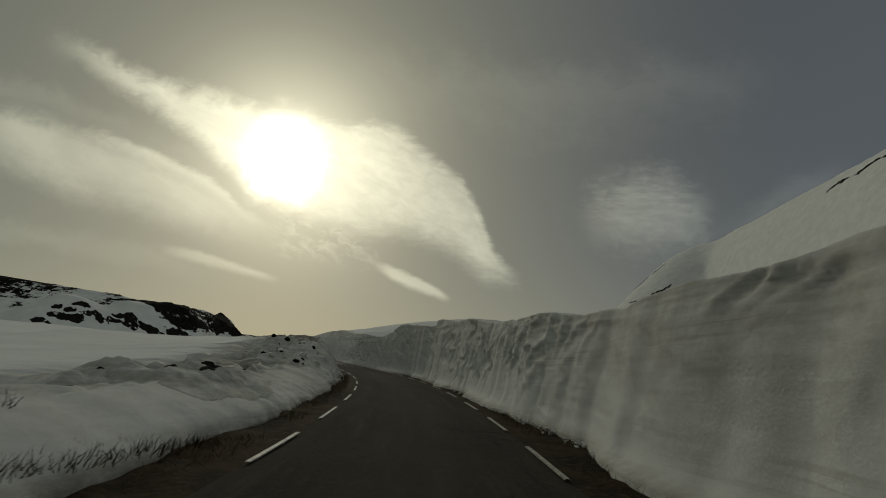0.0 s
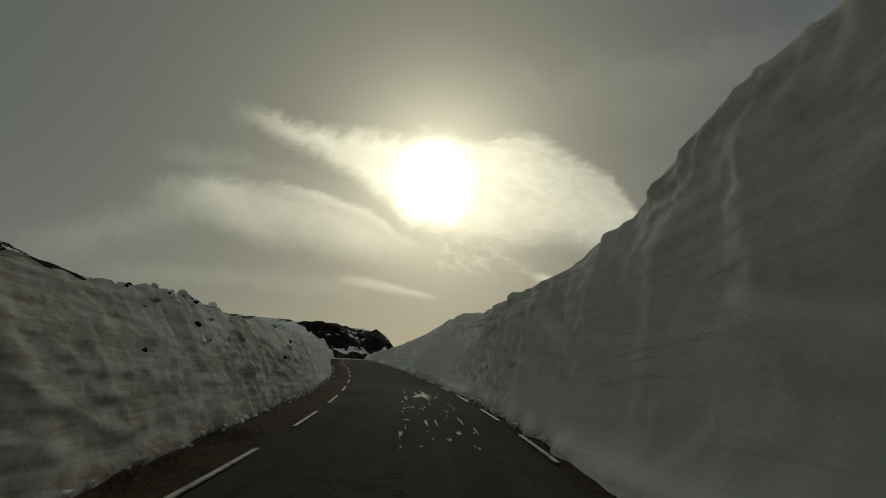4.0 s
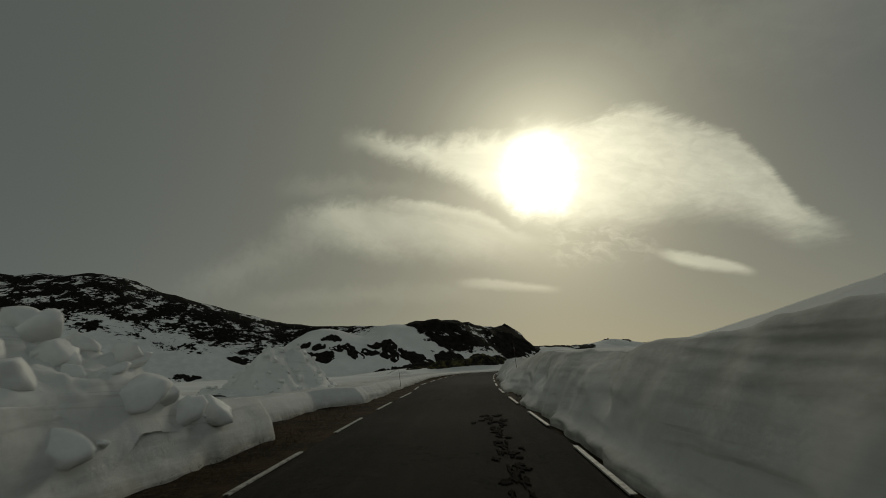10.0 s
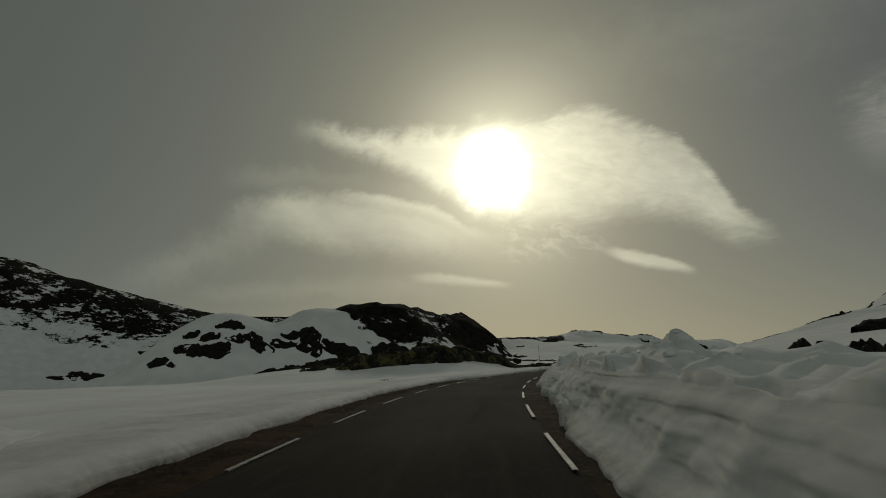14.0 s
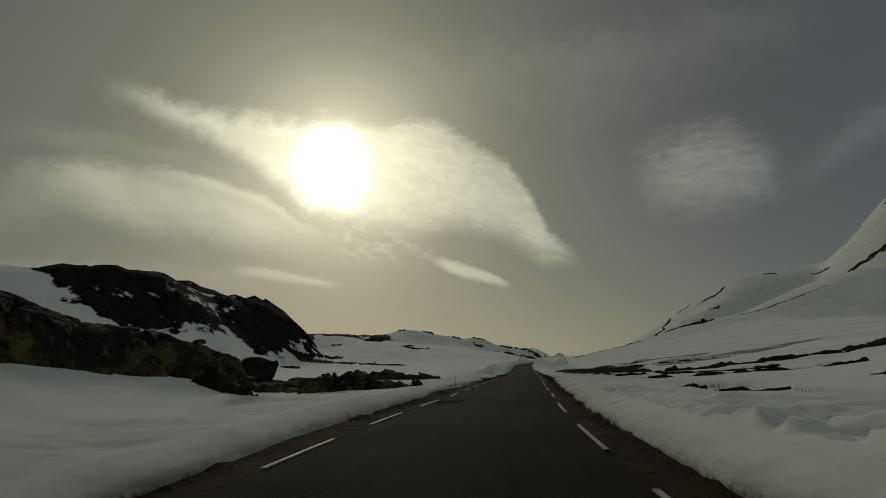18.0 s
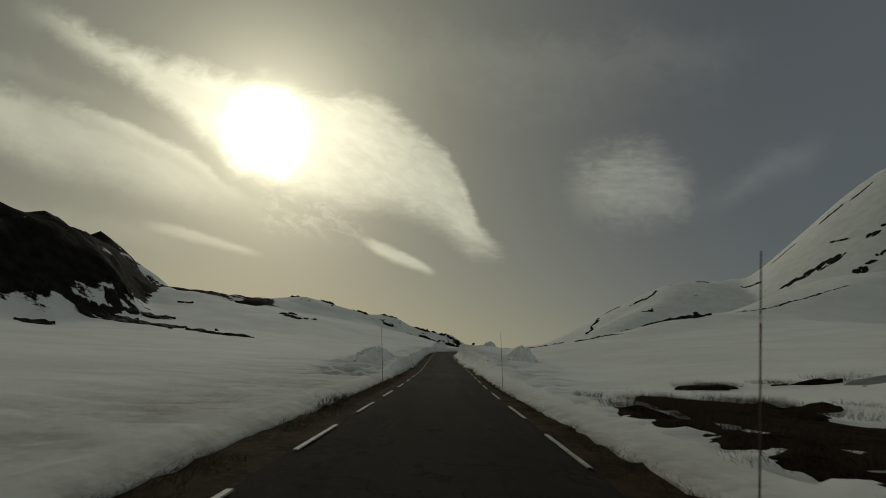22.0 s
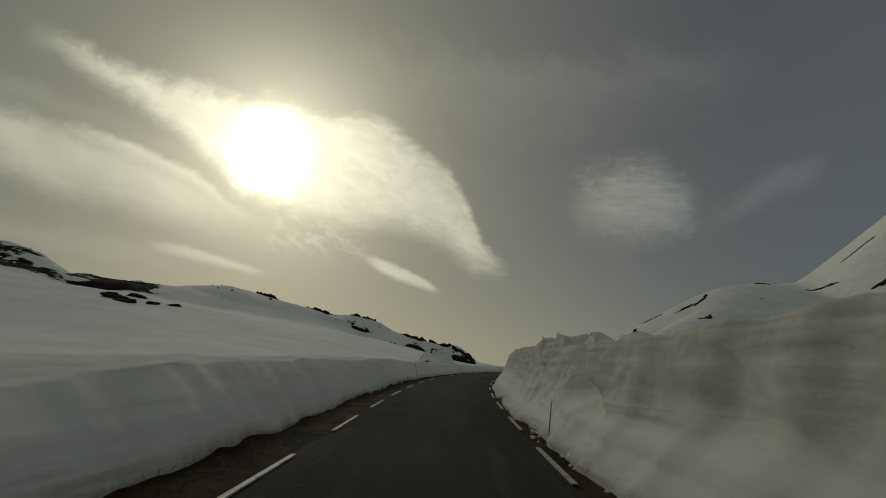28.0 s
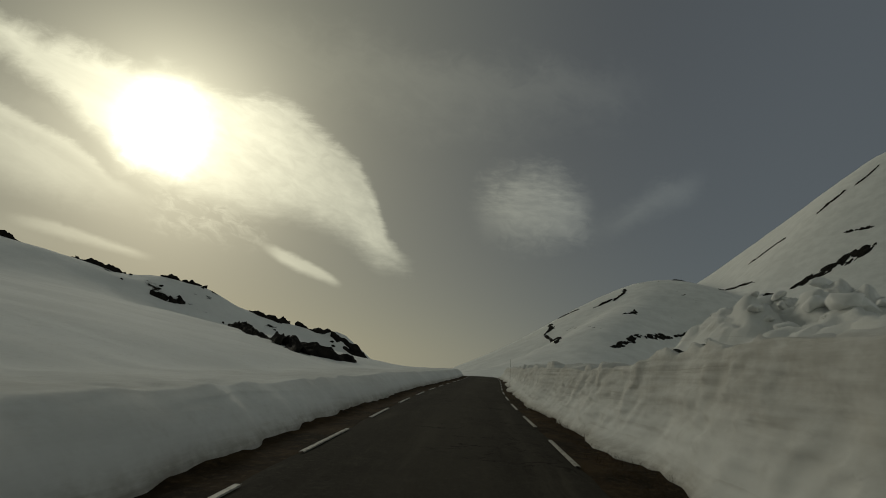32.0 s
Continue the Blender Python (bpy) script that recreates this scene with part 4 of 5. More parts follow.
def whaleback(places, heights, front, back, material, label, seed):
    """A long hump of jointed bedrock along a line of places: its height at each, its reach to the right and left of the line."""
    pts = np.array(places, float)
    run = np.concatenate([[0], np.cumsum(np.hypot(*np.diff(pts, axis=0).T))])
    n, c = int(run[-1] / 0.16), 84
    d = np.linspace(0, run[-1], n)
    px, py = np.interp(d, run, pts[:, 0]), np.interp(d, run, pts[:, 1])
    tx, ty = soften(np.gradient(px), 31), soften(np.gradient(py), 31)
    L = np.hypot(tx, ty)
    v = np.linspace(-1, 1, c)[None, :]
    D = d[:, None]
    swell = 1 + 0.35 * fbm(D / 5.0, seed, 0, 3)
    w = np.where(v < 0, np.interp(d, run, back)[:, None], np.interp(d, run, front)[:, None]) * v * swell * (0.35 + 0.65 * np.sqrt(np.clip(np.minimum(D, run[-1] - D) / 4.0, 0, 1)))
    gx, gy = px[:, None] + (ty / L)[:, None] * w, py[:, None] - (tx / L)[:, None] * w
    near1, near2, own = cells(gx / 1.7 + 0.5 * fbm(gx / 3, gy / 3, seed, 2), gy / 2.6, seed)
    small1, small2, chip = cells(gx / 0.6, gy / 0.8 + 0.2 * fbm(gx, gy, 3, 2), seed + 2)
    joint = step(0.16, 0.0, near2 - near1)
    h = np.interp(d, run, heights)[:, None]
    prof = np.clip(1 - np.abs(v + 0.25 * fbm(D / 3.0, v * 2, seed, 2)) ** 2.4, -0.4, 1)
    up = h * prof * (0.95 + 0.22 * fbm(gx / 2.6, gy / 2.6, seed, 3)) + (0.16 * own - 0.32 * joint) * np.clip(h, 0.4, 1.4) * step(-0.2, 0.3, prof)
    up = up - 0.75 * step(0.12, 0.42, fbm(gx / 4.0, gy / 4.0, seed + 30, 3)) * np.clip(h, 0.3, 1.2)      # pockets of snow
    up = up + 0.05 * chip - 0.10 * step(0.10, 0.0, small2 - small1) + 0.07 * fbm(gx / 0.5, gy / 0.5, seed, 3)
    ends = np.minimum(D, run[-1] - D)
    up = up - 0.6 * step(0.8, 0.0, ends) - 0.5 * step(0.9, 1.0, np.abs(v))
    ri, rj = np.linspace(0, n - 1, max(8, n // 8)).astype(int), np.linspace(0, c - 1, 15).astype(int)
    base = np.array([[surface(gx[i, j], gy[i, j]) for j in rj] for i in ri])
    full = np.array([np.interp(np.arange(c), rj, row) for row in base])
    full = np.array([np.interp(np.arange(n), ri, col) for col in full.T]).T
    grid = np.stack([gx, gy, full + up - 0.15], -1)
    origin = grid[n // 2, c // 2].copy()
    thing = empty("rock_outcrop", origin, label, "rock")
    sheet("bedrock", (grid - origin)[:, ::-1], material, smooth=False).parent = thing
    rng = random.Random(seed)
    for q in range(int(run[-1] / 3.5)):
        i, j = rng.randrange(8, n - 8), rng.randrange(c // 4, 3 * c // 4)
        size = 0.2 + 0.8 * rng.random() ** 2
        piece("loose_stone", STONES, q + seed, material, Vector(grid[i, j]) + Vector((0, 0, 0.06 * size)), size, thing, rng)
    return thing


def outcrop(places, material, label, seed):
    """A knoll of big weathered blocks: (x, y, size, height over the snow)."""
    thing = empty("rock_outcrop", Vector((places[0][0], places[0][1], surface(places[0][0], places[0][1]))), label, "rock")
    for k, (x, y, size, high) in enumerate(places):
        b = lump(seed * 13 + k, (size, size * 0.8, high * 1.5), 0.55, 4, 0.85)
        ob = part("rock", b, material, thing)
        ob.matrix_basis = Matrix.Translation(Vector((x, y, surface(x, y) - high * 0.12)) - thing.location) @ Euler((0, 0, k * 1.9 + seed)).to_matrix().to_4x4()
    return thing


def snow_heap(s, u, length, width, high, chunks, label, seed, turn=0.0, dirty=False, biggest=0.8, round_=False):
    """Snow thrown up by the plough: a mound with broken blocks on it."""
    where = rest(s, u, 0.1)
    thing = empty("snow_heap", where, label, "snow heap")
    n, c = 120, 80
    gx, gy = np.meshgrid(np.linspace(-1, 1, c), np.linspace(-1, 1, n))
    r = np.sqrt(gx ** 2 + gy ** 2) + 0.22 * fbm(gx * 2 + seed, gy * 2, 0, 3)
    shape = step(1.05, 0.4 if round_ else 0.15, r)
    ax, ay = gx * width / 2 + seed * 3.1, gy * length / 2
    k = 0.35 + 0.45 * min(high, 1.3)
    z = high * shape * (0.70 + 0.28 * fbm(ax / 2.2, ay / 2.2, seed, 2))
    # lumps pressed into one another, with creases between them
    if round_:
        near1, near2, own = cells(ax / 1.3 + 0.4 * fbm(ax / 2, ay / 2, seed, 2), ay / 1.6, seed)
        z = z + shape * (0.42 * max(1.0, 0.55 * high) * np.sqrt(np.clip(1 - (near1 / 0.62) ** 2, 0, 1)) * (0.35 + 0.65 * own) + 0.10 * fbm(ax / 0.7, ay / 0.7, seed, 3) - 0.08)
    else:
        z = z + shape * k * (0.40 * (np.minimum(np.abs(fbm(ax / 0.8, ay / 0.8, seed + 5, 2)), 0.7) - 0.3) + (0.26 + 0.2 * float(step(1.2, 2.0, high))) * np.minimum(np.abs(fbm(ax / 0.38, ay / 0.38, seed + 9, 3, 0.6)), 0.8) - 0.10 * step(0.1, 0.5, fbm(ax / 0.5, ay / 0.5, seed + 2, 2)))
    z = np.where(r > 1.0, -0.15, z)
    h = float(road_at(s)[3]) + turn
    x, y = gx * width / 2, gy * length / 2
    X, Y = x * math.cos(h) - y * math.sin(h), x * math.sin(h) + y * math.cos(h)
    ri, rj = np.linspace(0, n - 1, 41).astype(int), np.linspace(0, c - 1, 25).astype(int)
    base = np.array([[surface(where.x + X[i, j], where.y + Y[i, j]) for j in rj] for i in ri])
    full = np.array([np.interp(np.arange(c), rj, row) for row in base])
    full = np.array([np.interp(np.arange(n), ri, col) for col in full.T]).T
    z = z + np.clip(full - where.z, -2.5, 1.5)
    ob = sheet("mound", np.stack([X, Y, z], -1), SNOW, {"rock": 0 * z - 1, "dirt": 0 * z + (0.5 if dirty else 0.05)})
    ob.parent = thing
    rng = random.Random(seed)
    for k in range(chunks):
        i, j = int(min(n - 3, max(2, rng.gauss(n / 2, n / 4)))), int(min(c - 3, max(2, rng.gauss(c / 2, c / 4))))
        size = 0.62 * biggest * rng.uniform(0.2, 1.0) ** 1.4
        piece("snow_chunk", BLOCKS, k + seed, (GRIT if k % 4 == 1 else DIRTY_CHUNK if k % 4 else CHUNK) if dirty else CHUNK, where + Vector((X[i, j], Y[i, j], z[i, j] + 0.02 * size)), size, thing, rng)
    return thing


# -- rock by the road, stretch by stretch
GREY = "bare dark gneiss breaking through the snow"
LICHEN = "weathered gneiss knoll with yellow-green lichen beside the road"
whaleback([(-137, 238), (-128, 233.5), (-119, 230.5), (-112.5, 231), (-109.5, 235), (-108.5, 240), (-107, 245), (-104, 248.8), (-101, 250.5), (-98, 252.8)], [0.6, 1.1, 1.6, 1.9, 1.9, 1.7, 1.3, 1.0, 0.9, 0.3], [4, 4, 4, 4, 3.3, 3.0, 2.5, 2.2, 1.9, 1.0], [4, 5, 5, 5, 5, 5, 5, 5, 5, 3.5], LICHEN_ROCK, LICHEN, 3)
whaleback([(-114, 253), (-108, 256), (-103.5, 259), (-100.8, 261.5)], [0.7, 0.8, 0.7, 0.3], [1.8, 2, 1.6, 1.0], [2, 2.2, 1.6, 1.2], LICHEN_ROCK, "low lichen-covered rock slabs in the snow", 5)
whaleback([(-148, 236), (-141, 245), (-133, 254), (-126, 261)], [0.8, 1.8, 2.0, 0.8], [4, 5, 5, 3], [5, 6, 6, 4], ROCK, "broad whaleback of dark gneiss above the snow field", 6)
whaleback([(-114, 279.5), (-107.5, 277), (-104, 277.3), (-101, 279.8)], [1.3, 0.95, 0.65, 0.25], [4.4, 4.2, 3.8, 1.6], [2.0, 2.0, 1.5, 1.0], LICHEN_ROCK, "low shelf of dark lichened rock above the roadside snow", 9)
whaleback([(-124, 304), (-116, 297), (-111, 292), (-108, 289.6), (-105.5, 288.5)], [0.4, 0.55, 0.55, 0.45, 0.2], [3.0, 3.4, 3.2, 2.0, 0.8], [1.6, 1.6, 1.3, 1.0, 0.6], ROCK, "flat ragged slab of dark rock bare of snow", 98)
whaleback([(-110.5, 286), (-106.5, 284.6), (-104.2, 284)], [0.35, 0.4, 0.2], [1.2, 1.2, 0.6], [1.0, 0.9, 0.6], LICHEN_ROCK, "low pale rock slab in the snow", 99)
rock_shelf(plan((270.5, -5.4), (273, -4.9), (276, -4.3)), 1.0, 0.5, "low dark rock edge in the roadside snow", 10, None, 3)
top = 11.62
cairn = empty("cairn", Vector((-102.9, 245.6, top)), "round dark boulder with small stones piled on top", "cairn")
for k, (dx, dz, size) in enumerate(((0, 0.15, 1.25), (0.05, 0.75, 0.5), (0.5, 0.1, 0.7), (-0.1, 1.0, 0.32), (0.12, 1.15, 0.2))):
    piece("stone", STONES, k, ROCK, cairn.location + Vector((dx, 0, dz)), size, cairn, random.Random(k))
# right of the road
rock_shelf([(-74.5, 183), (-68, 196), (-58.5, 214), (-52, 228)], 1.3, 0.7, "long dark rock ledge edging the snow slope", 11)
rock_shelf([(-66, 226), (-56, 238), (-46, 246)], 4.5, 1.8, "dark rock step in the snow slope", 12, None, 6)
rock_shelf([(-82, 274), (-74, 279), (-60, 285), (-46, 298)], 3.0, 0.6, GREY, 13, None, 5)
rock_shelf([(-80, 249), (-74, 246)], 2.0, 0.4, GREY, 14, None, 2)
rock_shelf([(-54, 411), (-47, 409), (-42, 408), (-35, 406.5)], 3.0, 0.8, "dark rock rim along the top of the snow slope", 15, None, 6)
rock_shelf([(-27, 411), (-12, 416), (6, 419)], 1.0, 0.4, GREY, 16)
rock_shelf([(-68, 397), (-62, 401), (-57, 400)], 1.6, 0.5, GREY, 18, None, 2)
rock_shelf([(-80, 396), (-70, 399)], 1.2, 0.4, GREY, 17, None, 2)
for k, (a, b, c, d, w) in enumerate(((231, 824, 231, 780, 1.6), (241, 762, 257, 751, 1.8), (259, 746, 278, 741, 1.6), (178, 725, 188, 717, 4.0), (186, 718, 197, 708, 5.0), (195, 709, 213, 695, 5.0), (219, 722, 226, 706, 2.4), (230, 695, 237, 689, 4.0), (239, 691, 249, 685, 4.4), (249, 685, 261, 681, 3.6), (201, 675, 209, 672, 3.4),
                                     (210, 674, 216, 669, 3.4), (218, 673, 230, 666, 3.0), (212, 657, 218, 652, 1.6), (71, 779, 85, 778, 4.0), (82, 775, 102, 791, 4.4), (62, 720, 72, 727, 2.6), (8, 685, 20, 722, 2.0), (20, 722, 35, 774, 2.4), (35, 774, 50, 805, 2.4), (59, 814, 68, 795, 1.4), (137, 788, 156, 798, 1.4), (194, 813, 189, 767, 1.2),
                                     (26, 665, 53, 685, 3.0), (53, 685, 91, 706, 3.4), (106, 709, 116, 708, 1.6), (136, 712, 139, 712, 1.4), (155, 707, 158, 706, 1.4), (311, 452, 313, 427, 2.4), (313.5, 419, 315.8, 389, 3.0))):
    rock_shelf([(a, b), ((a + c) / 2 + 2, (b + d) / 2 - 2), (c, d)], w * 1.5, 1.6, "dark rock band across the snowy mountainside", 30 + k)
# left of the road
for k, (a, b, c, d, w) in enumerate(((-168.4, 389.2, -164.8, 398.2, 2.0), (-168.5, 392.8, -167.1, 400.9, 1.4), (-168.1, 399.3, -166.5, 408.2, 2.6), (-166.5, 408.2, -161.2, 414.8, 2.2), (-165.3, 395.3, -156.8, 396.1, 2.4), (-156.8, 396.1, -150.9, 400.5, 2.6), (-149.3, 395.0, -137.2, 386.4, 1.6), (-137.2, 386.4, -131.1, 385.4, 1.4), (-178, 447, -174, 449, 1.4),
                                     (-170.7, 407.8, -170.7, 410.4, 1.2), (-169.3, 400.2, -169.2, 402.0, 1.0), (-187, 446, -186, 447, 0.8))):
    rock_shelf([(a, b), ((a + c) / 2, (b + d) / 2 + 0.6), (c, d)], w * 2.3, 0.8, GREY, 160 + k, None, 0, 0.12)
for k, (a, b, c, d, w) in enumerate(((-227, 280, -223, 283, 3.0), (-222, 282, -218, 287, 3.4), (-220, 277, -213, 281, 3.0), (-216, 287, -212, 292, 2.6), (-212, 291, -209, 296, 3.0), (-209, 291, -205, 297, 4.5), (-206, 297, -202, 300, 4.5), (-208, 303, -202, 306, 3.0), (-203, 307, -195, 308, 4.0), (-200, 302, -193, 307, 3.4), (-193, 307, -191, 312, 2.6), (-217, 279, -210, 285, 4.0),
                                     (-207, 298, -200, 302, 3.0), (-222, 288, -216, 295, 3.0), (-225, 276, -216, 278, 2.6), (-229, 271, -218, 273, 3.0), (-191, 306, -181, 318, 6.0), (-185, 322, -176, 334, 6.0), (-173, 381, -168, 397, 2.4), (-552, 397, -541, 436, 6.0), (-557, 475, -530, 490, 8.0))):
    rock_shelf([(a, b), ((a + c) / 2 + 1, (b + d) / 2 + 1), (c, d)], w * 1.4, 1.8, GREY, 200 + k, None, 2, 0.05)
outcrop([(-147.5, 455, 3.4, 0.8), (-144.6, 452, 4.0, 0.9), (-141.5, 449, 3.2, 0.7), (-139.5, 452.5, 2.4, 0.6), (-137.5, 455, 2.6, 0.6), (-146, 459, 3.0, 0.6)], ROCK, "cluster of dark rocks breaking through the snow slope", 62)
rock_shelf([(-163, 369), (-158, 371)], 4.0, 0.9, GREY, 64, None, 1)
for k, (a, b, c, d, w) in enumerate(((-172, 536, -166, 535, 1.6), (-156, 533, -148, 534, 1.6), (-140, 536, -133, 540, 1.8), (-128, 543, -120, 546, 1.6), (-112, 549, -104, 551, 2.4), (-103, 552, -95, 554, 3.0), (-95, 553, -87, 551, 3.0), (-90, 549, -83, 546, 2.4), (-125, 531, -120, 534, 1.0),
                                     (-108, 518, -101.5, 500, 2.0), (-103, 498, -97.7, 487, 2.4), (-99, 495, -94.7, 482, 2.4), (-95.5, 484.5, -90.7, 488.7, 2.2))):
    rock_shelf([(a, b), ((a + c) / 2 + 0.5, (b + d) / 2 - 0.5), (c, d)], w * 1.6, 1.7, "dark rocks along the crest of the snow ridge", 80 + k, None, 1)
rng = random.Random(5)
for k in range(20):
    q = k / 19
    x, y = -168 + 80 * q + rng.uniform(-4, 4), 530 + 20 * q + rng.uniform(-14, 4)
    size = rng.uniform(0.5, 1.3) * rng.uniform(0.6, 1)
    tagged(piece("boulder", STONES, k, ROCK, Vector((x, y, surface(x, y) + 0.05 * size)), size, None, rng), "dark boulder lying in the snow of the ridge", "boulder", "boulders on the ridge")
for k, (x, y, size) in enumerate(((-150, 392, 1.2), (-162, 400, 1.4), (-37.5, 408, 1.5), (-145, 402, 1.0))):
    tagged(piece("boulder", STONES, k + 3, ROCK, Vector((x, y, surface(x, y) + 0.05 * size)), size, None, rng), "single dark boulder half sunk in the snow", "boulder", "boulders in the snow field")

# -- dark stones in the ploughed banks
for s, u, size, up in ((13.2, -5.2, 0.75, 0.1), (13.9, -5.5, 0.55, 0.1), (12.4, -5.7, 0.4, 0.05), (431.2, 5.6, 0.9, 0.5), (468.0, 6.4, 0.35, 1.35), (464.8, 3.0, 0.5, 0.05), (470.5, 5.8, 0.45, 0.3), (246.0, 4.4, 0.5, 0.0), (92.0, -4.3, 0.6, 0.1), (138.5, -6.6, 0.25, 0.1), (471.5, 6.5, 0.5, 0.2), (459.5, 3.0, 0.45, 0.05), (457.2, -6.5, 0.35, 1.45), (458.0, -6.9, 0.45, 1.6), (459.1, -6.4, 0.3, 1.5), (456.4, -6.8, 0.28, 1.3), (458.6, -6.2, 0.22, 1.4)):
    p = rest(s, u)
    tagged(piece("boulder", STONES, int(s), ROCK, p + Vector((0, 0, up)), size, None, rng), "wet black stone lodged in the ploughed snow", "boulder", "stones in the snow banks")

# -- heaps of thrown snow
snow_heap(30.5, -6.6, 12, 3.6, 0.35, 90, "dirty heap of thrown snow lumps and grit on the bank", 11, 0.1, True, 0.55)
snow_heap(14.0, -6.0, 9, 4.2, 0.25, 16, "low spill of dirty snow lumps beside the road", 12, 0, True, 0.4)
snow_heap(60.5, -5.9, 6, 2.2, 0.25, 60, "broken snow slabs on top of the dirty bank", 13, 0, True, 0.5)
snow_heap(70, -6.2, 9, 3.0, 0.35, 24, "crust of broken snow slabs on the bank", 14, 0, True, 0.6)
snow_heap(137.5, -6.6, 6, 4.0, 1.6, 90, "tall heap of white snow blocks beside the road", 15, 0, False, 1.3)
snow_heap(154.5, -9.0, 11, 6.0, 2.6, 260, "big heap of tumbled white snow blocks", 16, 0.2, False, 0.65)
snow_heap(198, -11, 7, 3.5, 0.5, 14, "small heap of white snow lumps in the field", 17, 0, False, 0.6)
snow_heap(228, 4.9, 16, 4.6, 0.35, 14, "rounded lumps of thrown snow on the roadside bank", 18, 0, False, 0.8, True)
snow_heap(244, 5.2, 11, 3.2, 0.35, 6, "row of snow blocks on the roadside bank", 19, 0, False, 0.9, True)
snow_heap(200, 4.0, 10, 2.6, 0.35, 60, "lumpy snow thrown up by the plough", 20, 0, False, 0.55)
snow_heap(185, 3.7, 9, 2.4, 0.3, 50, "broken snow lumps along the ploughed edge", 28, 0, False, 0.5)
snow_heap(236.5, 5.0, 8, 3.0, 0.3, 12, "broken snow blocks on the roadside bank", 29, 0, False, 0.7, True)
snow_heap(351.5, -5.9, 14, 5.0, 0.95, 230, "heap of broken snow blocks beside the road", 21, 0, False, 0.45)
snow_heap(355.5, 4.6, 7, 2.4, 0.3, 40, "low spill of grey snow lumps on the bank", 23, 0, False, 0.4)
snow_heap(361.4, 7.5, 6, 3.2, 1.4, 130, "rubble of snow lumps on the slope", 24, 0, False, 0.6)
snow_heap(458.5, -6.6, 10, 4.4, 1.9, 80, "heap of thrown snow with grit on its crest", 25, 0, False, 0.8)
snow_heap(468.5, 6.8, 12, 4.4, 1.6, 150, "rubble of snow blocks along the top of the snow wall", 26, 0, False, 0.75)
snow_heap(381, -5.6, 7, 2.2, 0.2, 10, "low ridge of snow lumps along the bank", 27, 0, False, 0.4)
block = tagged(piece("snow_block", BLOCKS, 2, CHUNK, rest(131.5, 3.3) + Vector((0, 0, 0.2)), 0.8, None, random.Random(2)), "single square block of snow standing on the bank", "snow block")

# -- snow poles
def snow_pole(s, u, high, lean_side=0.0, lean_ahead=0.0, broken=0.0):
    edge = float((left_foot if u < 0 else right_foot)(s))
    foot = at(s, math.copysign(min(abs(u), abs(edge) - 0.03), u), -0.1) if abs(u) < abs(edge) + 0.7 else rest(s, u, 0.25)
    thing = empty("snow_pole", foot, "thin weathered wooden snow pole" + (" with its top snapped over" if broken else " leaning hard over the snow" if abs(lean_side) > 20 else " standing at the road's edge"), "snow pole", "snow poles along the road")
    turn = Euler((radians(-lean_ahead), radians(lean_side), float(road_at(s)[3]))).to_matrix().to_4x4()

    def rod(name, length, r0, r1, base, more, material):
        b = bmesh.new()
        bmesh.ops.create_cone(b, segments=8, radius1=r0, radius2=r1, depth=length, cap_ends=True)
        bmesh.ops.translate(b, verts=b.verts, vec=(0, 0, length / 2))
        ob = part(name, b, material, thing)
        ob.matrix_basis = turn @ Matrix.Translation((0, 0, base)) @ more
        return ob
    rod("pole", high + 0.25, 0.011, 0.008, 0, Matrix(), POLE_WOOD)
    rod("red_band", 0.22, 0.0112, 0.0108, high * 0.72, Matrix(), POLE_PAINT)
    if high > 1.5:
        rod("reflector_band", 0.10, 0.0115, 0.0115, high * 0.80, Matrix(), REFLECT)
    if broken:
        rod("snapped_top", broken, 0.010, 0.009, high + 0.22, pose(0, 0, 0, 0, -108, 0), POLE_WOOD)
    return thing


for args in ((332.1, -2.9, 2.55, -5.5), (332.4, 2.75, 2.6, -4), (161.0, 2.49, 1.6, -3), (162.8, -4.5, 1.1, -5, 0, 0.75), (218.0, 2.35, 2.0, 1), (358.0, -3.05, 1.75, -14, -30), (312.4, 3.6, 2.65, 4), (305.2, -2.95, 0.75, 0), (288.6, 4.0, 2.0, 5), (278.4, -2.7, 0.75, 0), (435.8, -3.7, 1.3, -8, -38), (437.3, -4.0, 0.45, -4),
             (251.6, -4.5, 0.9, -5), (408.0, 2.5, 0.6, 5), (441.0, 4.8, 0.9, 60), (395.0, -6.0, 0.5, 3), (497.0, 2.7, 2.0, 0)):
    snow_pole(*args)
marker = empty("edge_marker", at(200.0, 1.75, 0.0), "short white marker post at the asphalt's edge", "marker post")
b = bmesh.new()
bmesh.ops.create_cone(b, segments=10, radius1=0.07, radius2=0.06, depth=0.42, cap_ends=True)
bmesh.ops.translate(b, verts=b.verts, vec=(0, 0, 0.2))
part("post", b, REFLECT, marker)
b = bmesh.new()
bmesh.ops.create_uvsphere(b, u_segments=10, v_segments=6, radius=0.062)
bmesh.ops.translate(b, verts=b.verts, vec=(0, 0, 0.41))
part("cap", b, REFLECT, marker)
fallen = empty("fallen_pole", at(305.0, -2.55, 0.06), "broken snow pole lying on the verge", "snow pole")
b = bmesh.new()
bmesh.ops.create_cone(b, segments=8, radius1=0.018, radius2=0.014, depth=1.5, cap_ends=True)
part("pole", b, POLE_WOOD, fallen).matrix_basis = pose(0, 0, 0, 86, 0, 14)

